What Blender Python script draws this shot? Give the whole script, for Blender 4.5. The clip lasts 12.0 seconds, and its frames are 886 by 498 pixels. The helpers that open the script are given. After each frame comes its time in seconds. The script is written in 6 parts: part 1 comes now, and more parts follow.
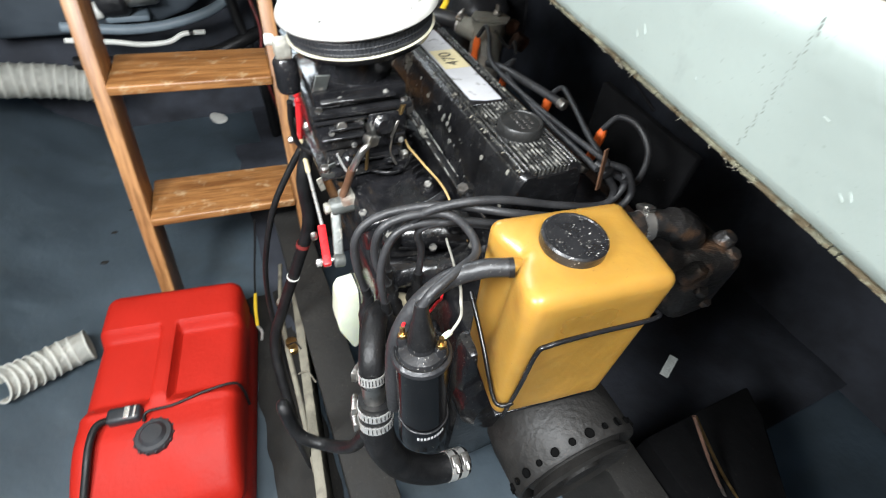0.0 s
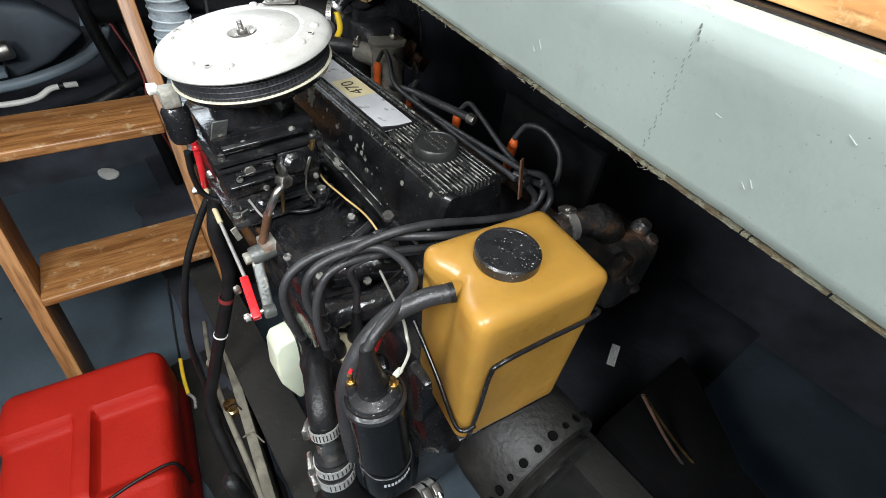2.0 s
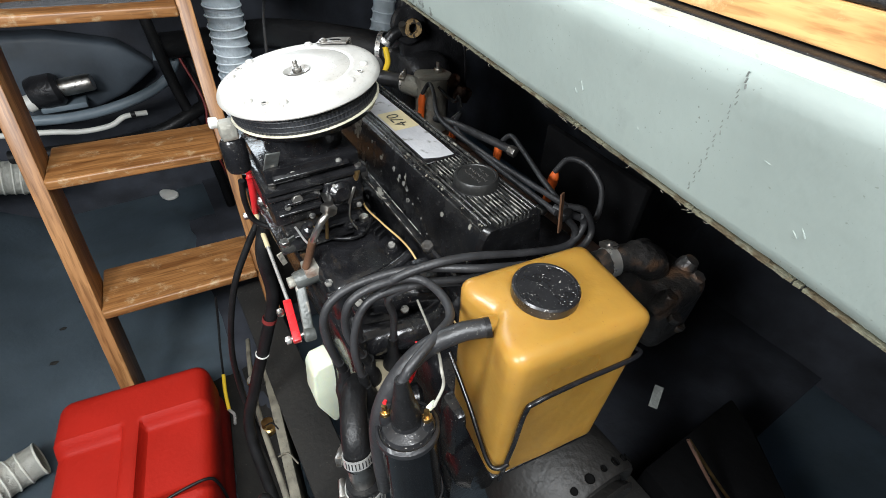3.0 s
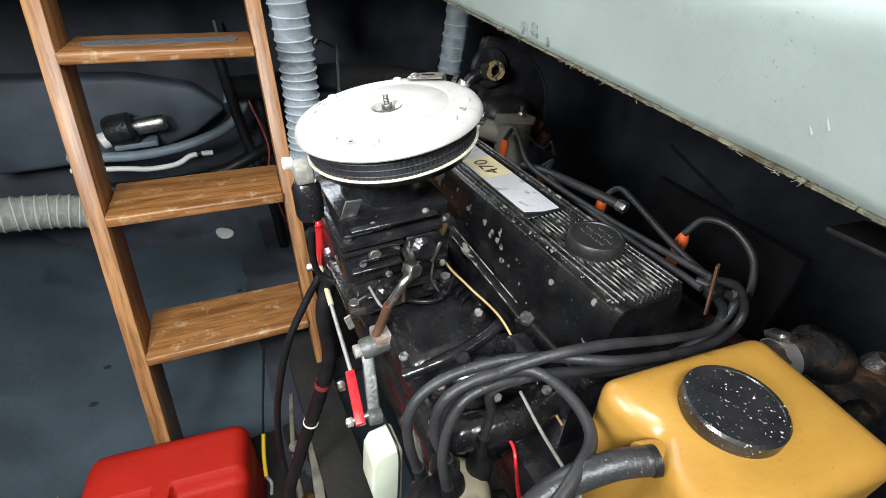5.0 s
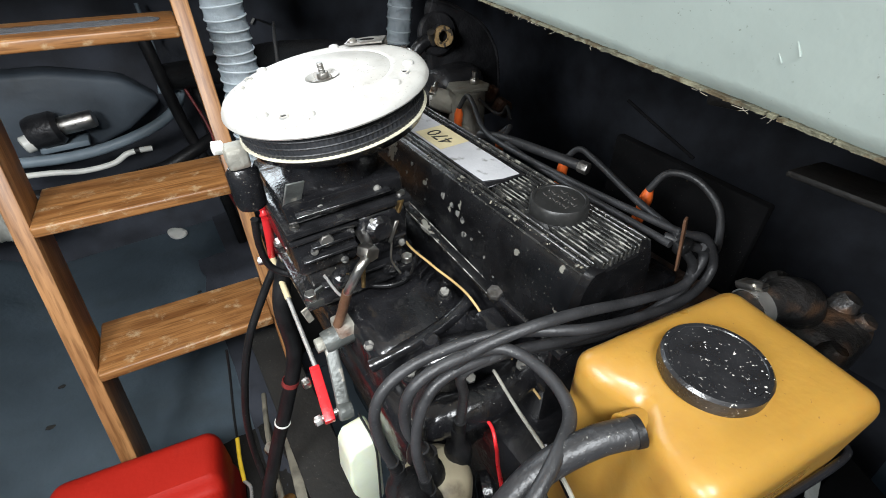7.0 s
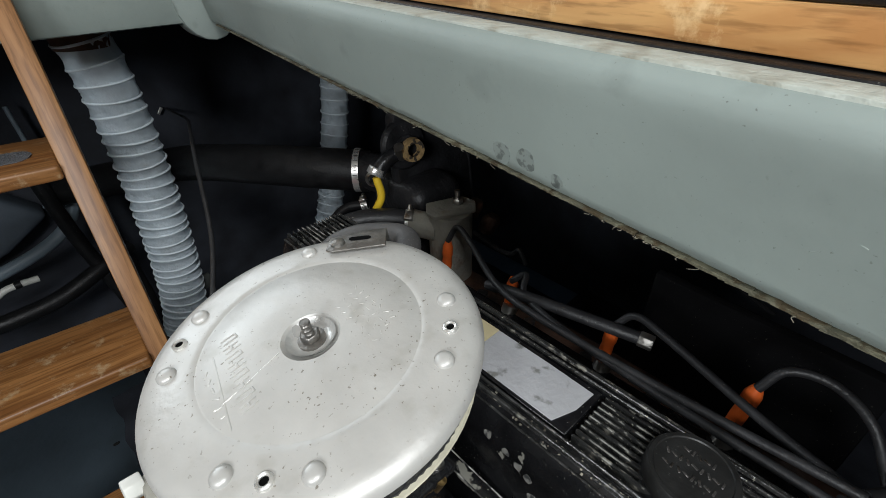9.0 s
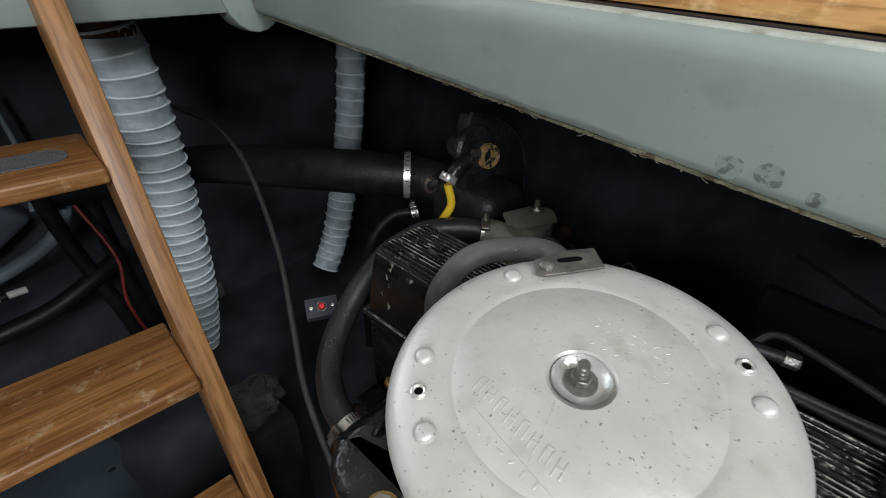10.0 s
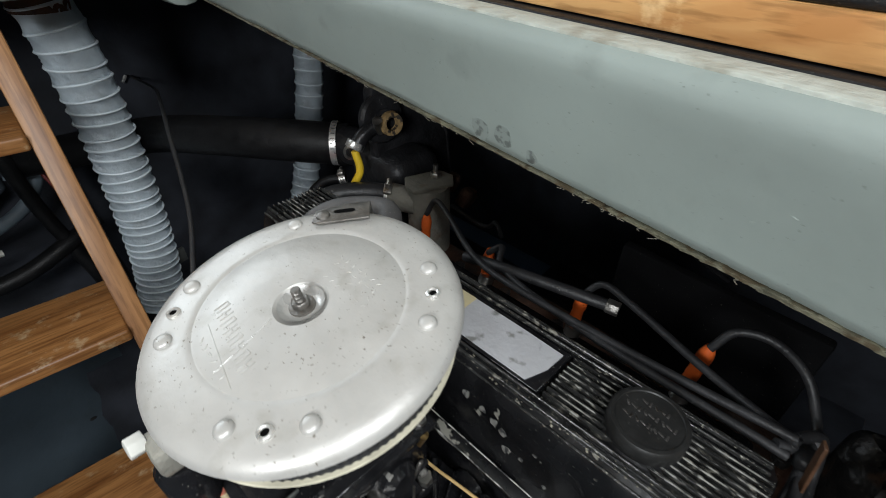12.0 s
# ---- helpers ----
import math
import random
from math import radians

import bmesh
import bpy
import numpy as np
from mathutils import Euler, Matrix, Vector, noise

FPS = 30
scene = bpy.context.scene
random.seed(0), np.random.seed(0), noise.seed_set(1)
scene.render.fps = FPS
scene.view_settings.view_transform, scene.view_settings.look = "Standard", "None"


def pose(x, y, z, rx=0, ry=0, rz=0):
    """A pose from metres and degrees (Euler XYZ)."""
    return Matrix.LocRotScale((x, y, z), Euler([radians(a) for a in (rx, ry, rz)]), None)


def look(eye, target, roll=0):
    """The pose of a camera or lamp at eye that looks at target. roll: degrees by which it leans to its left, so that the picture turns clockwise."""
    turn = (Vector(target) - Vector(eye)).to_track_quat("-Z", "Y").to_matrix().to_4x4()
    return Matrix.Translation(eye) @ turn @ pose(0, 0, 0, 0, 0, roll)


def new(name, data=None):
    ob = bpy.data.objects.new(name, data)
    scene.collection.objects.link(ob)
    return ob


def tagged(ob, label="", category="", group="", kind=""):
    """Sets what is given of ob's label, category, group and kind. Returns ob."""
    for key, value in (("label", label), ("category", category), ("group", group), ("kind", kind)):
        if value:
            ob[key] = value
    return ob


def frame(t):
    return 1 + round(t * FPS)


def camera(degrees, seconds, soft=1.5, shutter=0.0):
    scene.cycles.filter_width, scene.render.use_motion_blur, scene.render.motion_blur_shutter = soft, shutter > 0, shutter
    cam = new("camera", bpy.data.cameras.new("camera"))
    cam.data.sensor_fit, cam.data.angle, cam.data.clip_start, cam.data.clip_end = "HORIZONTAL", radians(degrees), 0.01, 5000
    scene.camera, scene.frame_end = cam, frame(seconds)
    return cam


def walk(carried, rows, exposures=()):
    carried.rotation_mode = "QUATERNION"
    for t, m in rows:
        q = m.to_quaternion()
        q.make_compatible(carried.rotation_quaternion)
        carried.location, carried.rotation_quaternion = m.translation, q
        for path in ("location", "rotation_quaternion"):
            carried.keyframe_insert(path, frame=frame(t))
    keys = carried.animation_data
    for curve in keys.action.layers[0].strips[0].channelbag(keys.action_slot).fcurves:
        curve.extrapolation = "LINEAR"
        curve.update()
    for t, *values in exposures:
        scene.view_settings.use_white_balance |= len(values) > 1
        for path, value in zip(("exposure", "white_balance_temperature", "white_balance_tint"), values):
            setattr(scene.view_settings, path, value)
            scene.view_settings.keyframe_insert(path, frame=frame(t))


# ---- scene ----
cam = camera(88.8, 12.0, 0.75, 0.2)
PATH = [
    (0, (-0.164, -0.597, 0.93), (0.5, 0.609, -0.521), 6.7),
    (0.2, (-0.18, -0.589, 0.952), (0.655, 0.574, -0.445), 7.0),
    (0.5, (-0.161, -0.58, 0.935), (0.715, 0.573, -0.445), 7.0),
    (1, (-0.159, -0.578, 0.924), (0.77, 0.54, -0.45), 7.1),
    (1.5, (-0.158, -0.579, 0.931), (0.782, 0.522, -0.448), 6.4),
    (2, (-0.157, -0.58, 0.931), (0.786, 0.519, -0.448), 5.6),
    (2.5, (-0.154, -0.579, 0.927), (0.765, 0.572, -0.427), 4.4),
    (3, (-0.155, -0.577, 0.941), (0.684, 0.677, -0.371), 2.7),
    (3.1, (-0.168, -0.555, 0.939), (0.707, 0.685, -0.364), 3.9),
    (3.2, (-0.189, -0.536, 0.938), (0.707, 0.736, -0.319), 5.6),
    (3.5, (-0.175, -0.474, 0.845), (0.687, 0.865, -0.364), 5.1),
    (3.7, (-0.163, -0.461, 0.838), (0.682, 0.917, -0.339), 5.2),
    (5.3, (-0.165, -0.456, 0.896), (0.575, 1.001, -0.256), 1.1),
    (5.5, (-0.159, -0.452, 0.894), (0.595, 1.006, -0.25), 0.8),
    (6, (-0.16, -0.45, 0.878), (0.62, 0.988, -0.273), 0.6),
    (6.5, (-0.163, -0.449, 0.874), (0.638, 0.945, -0.314), 0.5),
    (6.7, (-0.158, -0.446, 0.869), (0.65, 0.918, -0.351), 0.1),
    (8.3, (-0.081, -0.349, 0.894), (0.903, 0.887, -0.332), -3.4),
    (8.5, (-0.083, -0.27, 0.917), (0.941, 0.97, -0.272), -3.1),
    (8.7, (-0.085, -0.205, 0.927), (1.151, 0.855, -0.234), 2.2),
    (9, (-0.072, -0.199, 0.923), (1.043, 1.034, -0.189), -1.8),
    (9.5, (-0.095, -0.138, 0.924), (1.061, 1.052, -0.193), -1.0),
    (10, (-0.165, -0.052, 0.914), (1.07, 1.069, -0.189), 1.4),
    (10.5, (-0.141, -0.017, 0.878), (1.135, 1.027, -0.254), 3.0),
    (11, (-0.097, -0.053, 0.875), (1.198, 0.955, -0.268), 3.6),
    (11.5, (-0.107, -0.108, 0.908), (1.203, 0.928, -0.193), 3.9),
    (12, (-0.086, -0.208, 0.932), (1.058, 0.904, -0.274), 0.2),
]
walk(cam, [(t, look(eye, target, roll)) for t, eye, target, roll in PATH],
     [(0, 0.5), (0.4, 0.1), (1.2, -0.2), (2.5, -0.15), (3.3, -0.1), (5.5, 0.05), (6.5, 0.0), (8.3, -0.3), (8.9, -1.1), (9.5, -1.1), (10.5, -1.0), (12, -1.05)])

# ---- light ----
FLOOR = -0.22
world = bpy.data.worlds.new("world")
world.use_nodes = True
scene.world = world
bg = world.node_tree.nodes["Background"]
bg.inputs[0].default_value = (0.55, 0.65, 0.8, 1)
bg.inputs[1].default_value = 0.25


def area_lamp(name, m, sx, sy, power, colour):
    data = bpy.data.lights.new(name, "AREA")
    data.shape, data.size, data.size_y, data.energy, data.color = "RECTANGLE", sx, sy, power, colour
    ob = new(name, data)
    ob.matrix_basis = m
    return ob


area_lamp("companionway_daylight", look((-0.25, 1.85, 1.62), (0.0, 0.0, 0.7)), 1.3, 0.75, 36, (0.84, 0.93, 1.0))
area_lamp("cabin_lamp", look((-0.38, -1.05, 1.85), (0.05, 0.10, 0.35)), 0.7, 0.5, 46, (0.93, 0.97, 1.0))
# unseen low lamp added to brighten the ducts and the space under the deck
area_lamp("low_fill_lamp", look((-0.88, -0.55, 1.20), (0.4, 0.5, 0.35)), 0.35, 0.25, 21, (0.93, 0.97, 1.0))


# ---- materials ----
def mat(name, base, rough=0.5, metal=0.0, var=0.25, scale=12.0, bump=0.15, grain=180.0, stain=None, stain_amount=0.0,
        stain_scale=6.0, specks=0.0, speck_colour=(0.45, 0.42, 0.34), coat=0.0, sss=0.0, sharp=0.06, stretch=(1, 1, 1)):
    m = bpy.data.materials.new(name)
    m.use_nodes = True
    nt = m.node_tree
    b = nt.nodes["Principled BSDF"]
    L = nt.links.new
    tc = nt.nodes.new("ShaderNodeTexCoord")
    mp = nt.nodes.new("ShaderNodeMapping")
    mp.inputs["Scale"].default_value = stretch
    L(tc.outputs["Object"], mp.inputs[0])

    def noise_tex(s, detail=6.0):
        n = nt.nodes.new("ShaderNodeTexNoise")
        n.inputs["Scale"].default_value, n.inputs["Detail"].default_value = s, detail
        L(mp.outputs[0], n.inputs["Vector"])
        return n

    def ramp(src, lo, hi):
        r = nt.nodes.new("ShaderNodeMapRange")
        r.inputs["From Min"].default_value, r.inputs["From Max"].default_value = lo, hi
        L(src, r.inputs["Value"])
        return r.outputs[0]

    def mixed(fac, a, c):
        x = nt.nodes.new("ShaderNodeMix")
        x.data_type = "RGBA"
        L(fac, x.inputs["Factor"])
        for sock, v in ((x.inputs[6], a), (x.inputs[7], c)):
            if isinstance(v, tuple):
                sock.default_value = (*v, 1)
            else:
                L(v, sock)
        return x.outputs[2]

    n1, n2 = noise_tex(scale), noise_tex(grain, 3.0)
    lo = tuple(c * (1 - var) for c in base)
    hi = tuple(min(1, c * (1 + var)) for c in base)
    col = mixed(ramp(n1.outputs[0], 0.3, 0.7), lo, hi)
    if stain:
        n3 = noise_tex(stain_scale, 9.0)
        col = mixed(ramp(n3.outputs[0], 0.66 - stain_amount * 0.3, 0.66 - stain_amount * 0.3 + sharp), col, stain)
    rough_out = ramp(n1.outputs[0], 0.2, 0.8)
    rr = nt.nodes.new("ShaderNodeMapRange")
    rr.inputs["To Min"].default_value, rr.inputs["To Max"].default_value = max(0.03, rough - 0.12), min(1, rough + 0.12)
    L(rough_out, rr.inputs["Value"])
    rgh = rr.outputs[0]
    if specks:
        n4 = noise_tex(430.0, 4.0)
        n5 = noise_tex(14.0, 3.0)
        mul = nt.nodes.new("ShaderNodeMath")
        mul.operation = "MULTIPLY"
        L(ramp(n4.outputs[0], 0.70 - specks * 0.12, 0.74 - specks * 0.12), mul.inputs[0])
        L(ramp(n5.outputs[0], 0.35, 0.6), mul.inputs[1])
        col = mixed(mul.outputs[0], col, speck_colour)
    if isinstance(col, tuple):
        b.inputs["Base Color"].default_value = (*col, 1)
    else:
        L(col, b.inputs["Base Color"])
    L(rgh, b.inputs["Roughness"])
    b.inputs["Metallic"].default_value = metal
    b.inputs["Coat Weight"].default_value = coat
    if sss:
        b.inputs["Subsurface Weight"].default_value = sss
        b.inputs["Subsurface Radius"].default_value = (0.02, 0.012, 0.004)
    if bump:
        add = nt.nodes.new("ShaderNodeMath")
        add.operation = "ADD"
        L(n1.outputs[0], add.inputs[0])
        L(n2.outputs[0], add.inputs[1])
        bp = nt.nodes.new("ShaderNodeBump")
        bp.inputs["Strength"].default_value, bp.inputs["Distance"].default_value = bump, 0.004
        L(add.outputs[0], bp.inputs["Height"])
        L(bp.outputs[0], b.inputs["Normal"])
    return m


def wood(name, base, dark, axis=0, worn=None, scale=1.0):
    m = bpy.data.materials.new(name)
    m.use_nodes = True
    nt = m.node_tree
    b = nt.nodes["Principled BSDF"]
    L = nt.links.new
    tc = nt.nodes.new("ShaderNodeTexCoord")
    mp = nt.nodes.new("ShaderNodeMapping")
    s = [1.0, 1.0, 1.0]
    s[axis] = 0.07
    mp.inputs["Scale"].default_value = s
    L(tc.outputs["Object"], mp.inputs[0])
    n = nt.nodes.new("ShaderNodeTexNoise")
    n.inputs["Scale"].default_value, n.inputs["Detail"].default_value, n.inputs["Distortion"].default_value = 55 * scale, 8, 0.6
    L(mp.outputs[0], n.inputs["Vector"])
    w = nt.nodes.new("ShaderNodeTexNoise")
    w.inputs["Scale"].default_value, w.inputs["Detail"].default_value = 260 * scale, 4
    L(mp.outputs[0], w.inputs["Vector"])
    r = nt.nodes.new("ShaderNodeValToRGB")
    r.color_ramp.elements[0].position, r.color_ramp.elements[1].position = 0.34, 0.62
    r.color_ramp.elements[0].color, r.color_ramp.elements[1].color = (*dark, 1), (*base, 1)
    L(n.outputs[0], r.inputs[0])
    mx = nt.nodes.new("ShaderNodeMix")
    mx.data_type, mx.blend_type = "RGBA", "MULTIPLY"
    mx.inputs["Factor"].default_value = 0.55
    r2 = nt.nodes.new("ShaderNodeValToRGB")
    r2.color_ramp.elements[0].position, r2.color_ramp.elements[1].position = 0.38, 0.52
    r2.color_ramp.elements[0].color = (0.42, 0.36, 0.3, 1)
    L(w.outputs[0], r2.inputs[0])
    L(r.outputs[0], mx.inputs[6])
    L(r2.outputs[0], mx.inputs[7])
    col = mx.outputs[2]
    if worn:
        n3 = nt.nodes.new("ShaderNodeTexNoise")
        n3.inputs["Scale"].default_value, n3.inputs["Detail"].default_value, n3.inputs["Roughness"].default_value = 22, 10, 0.72
        L(tc.outputs["Object"], n3.inputs["Vector"])
        mr = nt.nodes.new("ShaderNodeMapRange")
        mr.inputs["From Min"].default_value, mr.inputs["From Max"].default_value = 0.55, 0.67
        L(n3.outputs[0], mr.inputs["Value"])
        m3 = nt.nodes.new("ShaderNodeMix")
        m3.data_type = "RGBA"
        L(mr.outputs[0], m3.inputs["Factor"])
        L(col, m3.inputs[6])
        m3.inputs[7].default_value = (*worn, 1)
        col = m3.outputs[2]
    L(col, b.inputs["Base Color"])
    b.inputs["Roughness"].default_value = 0.42
    bp = nt.nodes.new("ShaderNodeBump")
    bp.inputs["Strength"].default_value, bp.inputs["Distance"].default_value = 0.2, 0.002
    L(n.outputs[0], bp.inputs["Height"])
    L(bp.outputs[0], b.inputs["Normal"])
    return m


M_BEAM = mat("pale_blue_paint", (0.238, 0.277, 0.256), 0.66, var=0.10, scale=7, bump=0.11, grain=90, stain=(0.185, 0.213, 0.195),
             stain_amount=0.12, stain_scale=30, sharp=0.25, specks=0.12, speck_colour=(0.12, 0.13, 0.12))
M_BEAM_EDGE = mat("chipped_paint_edge", (0.105, 0.10, 0.065), 0.75, var=0.5, scale=40, bump=0.6, grain=160, stain=(0.06, 0.045, 0.022),
                  stain_amount=0.5, stain_scale=70)
M_BEAM_TOP = mat("worn_ledge_paint", (0.42, 0.44, 0.39), 0.7, var=0.2, scale=30, bump=0.5, grain=150, stain=(0.22, 0.2, 0.15),
                 stain_amount=0.45, stain_scale=30, sharp=0.2)
M_HULL = mat("blue_grey_hull_paint", (0.112, 0.148, 0.176), 0.5, var=0.2, scale=5, bump=0.3, grain=60, stain=(0.08, 0.098, 0.106),
             stain_amount=0.35, stain_scale=7, sharp=0.3, specks=0.1, speck_colour=(0.03, 0.03, 0.03))
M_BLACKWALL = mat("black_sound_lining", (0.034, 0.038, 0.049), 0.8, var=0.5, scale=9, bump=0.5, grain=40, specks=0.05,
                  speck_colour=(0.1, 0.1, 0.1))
M_BLACK = mat("black_engine_paint", (0.008, 0.008, 0.009), 0.2, var=0.5, scale=30, bump=0.25, grain=90, specks=0.24,
              speck_colour=(0.22, 0.21, 0.18), stain=(0.035, 0.033, 0.03), stain_amount=0.3, stain_scale=25, sharp=0.25)
M_BLACK_SIDE = mat("chipped_black_paint", (0.005, 0.005, 0.0055), 0.25, var=0.5, scale=30, bump=0.08, grain=120, stain=(0.15, 0.145, 0.125),
                   stain_amount=0.03, stain_scale=34, sharp=0.015, specks=0.1, speck_colour=(0.2, 0.2, 0.17))
# near-black with little sheen: shade under the beam is put into this colour
M_PANEL = mat("shade_darkened_black", (0.0032, 0.0032, 0.0036), 0.9, var=0.5, scale=14, bump=0.4, grain=60, specks=0.1, speck_colour=(0.08, 0.075, 0.06))
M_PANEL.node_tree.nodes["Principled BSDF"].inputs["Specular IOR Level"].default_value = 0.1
M_STRAP = mat("dark_worn_steel", (0.10, 0.095, 0.09), 0.34, 0.6, var=0.5, scale=60, bump=0.4, grain=200, stain=(0.03, 0.025, 0.02), stain_amount=0.5, stain_scale=60, sharp=0.15)
M_RIB = mat("dusty_black_ribs", (0.022, 0.022, 0.021), 0.28, var=0.5, scale=60, bump=0.3, grain=200, stain=(0.2, 0.19, 0.16), stain_amount=0.2, stain_scale=120, sharp=0.1, specks=0.4,
            speck_colour=(0.42, 0.40, 0.33))
M_CAP = mat("dusty_black_plastic", (0.012, 0.012, 0.013), 0.3, var=0.3, scale=40, bump=0.1, grain=300, specks=0.42,
            speck_colour=(0.5, 0.48, 0.44))
M_RUBBER = mat("black_rubber", (0.0075, 0.0075, 0.008), 0.46, var=0.3, scale=40, bump=0.2, grain=300, specks=0.15, speck_colour=(0.12, 0.12, 0.11))
M_RUBBER.node_tree.nodes["Principled BSDF"].inputs["Specular IOR Level"].default_value = 0.3
M_WIRE = mat("dark_grey_rubber", (0.021, 0.021, 0.0225), 0.5, var=0.3, scale=40, bump=0.15, grain=300, specks=0.2, speck_colour=(0.16, 0.16, 0.15))
M_HOSE = mat("grey_rubber_hose", (0.020, 0.020, 0.0215), 0.45, var=0.3, scale=20, bump=0.2, grain=200, specks=0.3, speck_colour=(0.2, 0.2, 0.18))
M_AMBER = mat("amber_plastic", (0.335, 0.182, 0.034), 0.34, var=0.28, scale=7, bump=0.14, grain=60, stain=(0.21, 0.092, 0.016),
              stain_amount=0.34, stain_scale=14, sharp=0.25, sss=0.35, specks=0.04, speck_colour=(0.12, 0.06, 0.02))
M_RED = mat("red_plastic", (0.33, 0.010, 0.004), 0.62, var=0.12, scale=8, bump=0.2, grain=120, stain=(0.28, 0.016, 0.011),
            stain_amount=0.3, stain_scale=9, sharp=0.3)
M_RED.node_tree.nodes["Principled BSDF"].inputs["Specular IOR Level"].default_value = 0.25
M_REDVINYL = mat("red_vinyl", (0.6, 0.02, 0.025), 0.3, var=0.15, scale=30, bump=0.1)
M_LID = mat("aged_white_metal", (0.47, 0.46, 0.435), 0.40, 0.25, var=0.06, scale=34, bump=0.10, grain=110, stain=(0.37, 0.355, 0.32),
            stain_amount=0.30, stain_scale=48, sharp=0.22, specks=0.34, speck_colour=(0.16, 0.14, 0.11))
M_PEWTER = mat("dull_pewter", (0.21, 0.20, 0.185), 0.42, 0.8, var=0.3, scale=60, bump=0.25, grain=200, stain=(0.09, 0.075, 0.06), stain_amount=0.3, stain_scale=50, sharp=0.2)
M_WORNLINE = mat("bare_worn_edge", (0.30, 0.295, 0.27), 0.45, 0.2, var=0.4, scale=120, bump=0.3, grain=300, stain=(0.02, 0.02, 0.02), stain_amount=0.75, stain_scale=70, sharp=0.08)
M_TANWIRE = mat("tan_wire", (0.42, 0.28, 0.11), 0.5, var=0.2, scale=60, bump=0.1)
M_VOID = mat("unlit_hole", (0.003, 0.003, 0.003), 0.95, var=0.1, bump=0)
M_VOID.node_tree.nodes["Principled BSDF"].inputs["Specular IOR Level"].default_value = 0.05
M_STEEL = mat("dull_steel", (0.5, 0.48, 0.45), 0.34, 1.0, var=0.25, scale=50, bump=0.2, grain=300, stain=(0.2, 0.15, 0.1), stain_amount=0.25,
              stain_scale=60, sharp=0.15)
M_BRIGHT = mat("bright_steel", (0.74, 0.73, 0.70), 0.3, 0.75, var=0.15, scale=50, bump=0.1)
M_BRASS = mat("tarnished_brass", (0.5, 0.33, 0.14), 0.34, 1.0, var=0.3, scale=60, bump=0.2)
M_PLATE = mat("scuffed_silver_plate", (0.36, 0.36, 0.37), 0.45, 0.0, var=0.08, scale=30, bump=0.2, grain=200, stain=(0.16, 0.16, 0.15),
              stain_amount=0.22, stain_scale=45, sharp=0.06)
M_CREAM = mat("cream_label", (0.50, 0.43, 0.26), 0.5, var=0.1, scale=40, bump=0.1)
M_INK = mat("black_ink", (0.015, 0.015, 0.015), 0.5, var=0.1, bump=0)
M_DUCT = mat("grey_duct_vinyl", (0.74, 0.82, 0.87), 0.5, var=0.08, scale=20, bump=0.5, grain=70, stain=(0.36, 0.39, 0.40), stain_amount=0.18,
             stain_scale=12, sharp=0.3)
M_DUCT_W = mat("off_white_duct_vinyl", (0.55, 0.55, 0.50), 0.55, var=0.1, scale=20, bump=0.5, grain=70, stain=(0.3, 0.28, 0.22), stain_amount=0.3,
               stain_scale=14, sharp=0.3)
M_OAK = wood("oak_varnished", (0.40, 0.20, 0.078), (0.21, 0.092, 0.032), 2)
M_OAK_STEP = wood("oak_worn_tread", (0.33, 0.155, 0.052), (0.17, 0.068, 0.02), 0, (0.42, 0.30, 0.17))
M_DECK = wood("raw_plywood", (0.66, 0.38, 0.15), (0.42, 0.19, 0.06), 1, (0.72, 0.48, 0.24))
M_GREY_PAD = mat("grey_grip_pad", (0.09, 0.095, 0.105), 0.85, var=0.15, scale=60, bump=0.6, grain=420)
M_RUST = mat("rusty_iron", (0.10, 0.05, 0.032), 0.8, var=0.5, scale=25, bump=0.8, grain=120, stain=(0.03, 0.025, 0.022), stain_amount=0.6,
             stain_scale=16, sharp=0.2)
M_CASTING = mat("grey_casting", (0.30, 0.29, 0.25), 0.6, 0.3, var=0.2, scale=25, bump=0.6, grain=120, stain=(0.19, 0.08, 0.045),
                stain_amount=0.35, stain_scale=22, sharp=0.2)
M_ORANGE = mat("orange_rubber", (0.75, 0.13, 0.02), 0.5, var=0.15, scale=60, bump=0.1)
M_WHITE = mat("milky_plastic", (0.62, 0.66, 0.52), 0.35, var=0.06, scale=20, bump=0.08, sss=0.2)
M_WHITEHOSE = mat("white_hose", (0.7, 0.7, 0.65), 0.4, var=0.1, scale=20, bump=0.1)
M_YELLOW = mat("yellow_vinyl", (0.75, 0.5, 0.03), 0.4, var=0.1, scale=40, bump=0.1)
M_GASKET = mat("pale_gasket", (0.5, 0.47, 0.36), 0.6, var=0.2, scale=50, bump=0.2)
M_GREYPAINT = mat("grey_paint_metal", (0.10, 0.106, 0.10), 0.42, 0.3, var=0.25, scale=40, bump=0.3, stain=(0.3, 0.28, 0.24), stain_amount=0.15, stain_scale=50)
M_BED = mat("oily_black_bed", (0.011, 0.010, 0.0085), 0.85, var=0.4, scale=14, bump=0.4, grain=90, specks=0.16, speck_colour=(0.2, 0.19, 0.16))
M_BATTEN = mat("grimy_pale_batten", (0.19, 0.175, 0.135), 0.7, var=0.3, scale=18, bump=0.5, grain=90, stain=(0.07, 0.06, 0.05), stain_amount=0.4,
               stain_scale=20, sharp=0.15)
M_CABIN = mat("off_white_cabin_panel", (0.6, 0.6, 0.57), 0.6, var=0.05, scale=3, bump=0.1)
M_DARKGREY = mat("dark_grey_plastic", (0.022, 0.023, 0.026), 0.5, var=0.3, scale=20, bump=0.2)
M_RAG = mat("grimy_cloth", (0.05, 0.047, 0.044), 0.95, var=0.4, scale=25, bump=0.9, grain=300)


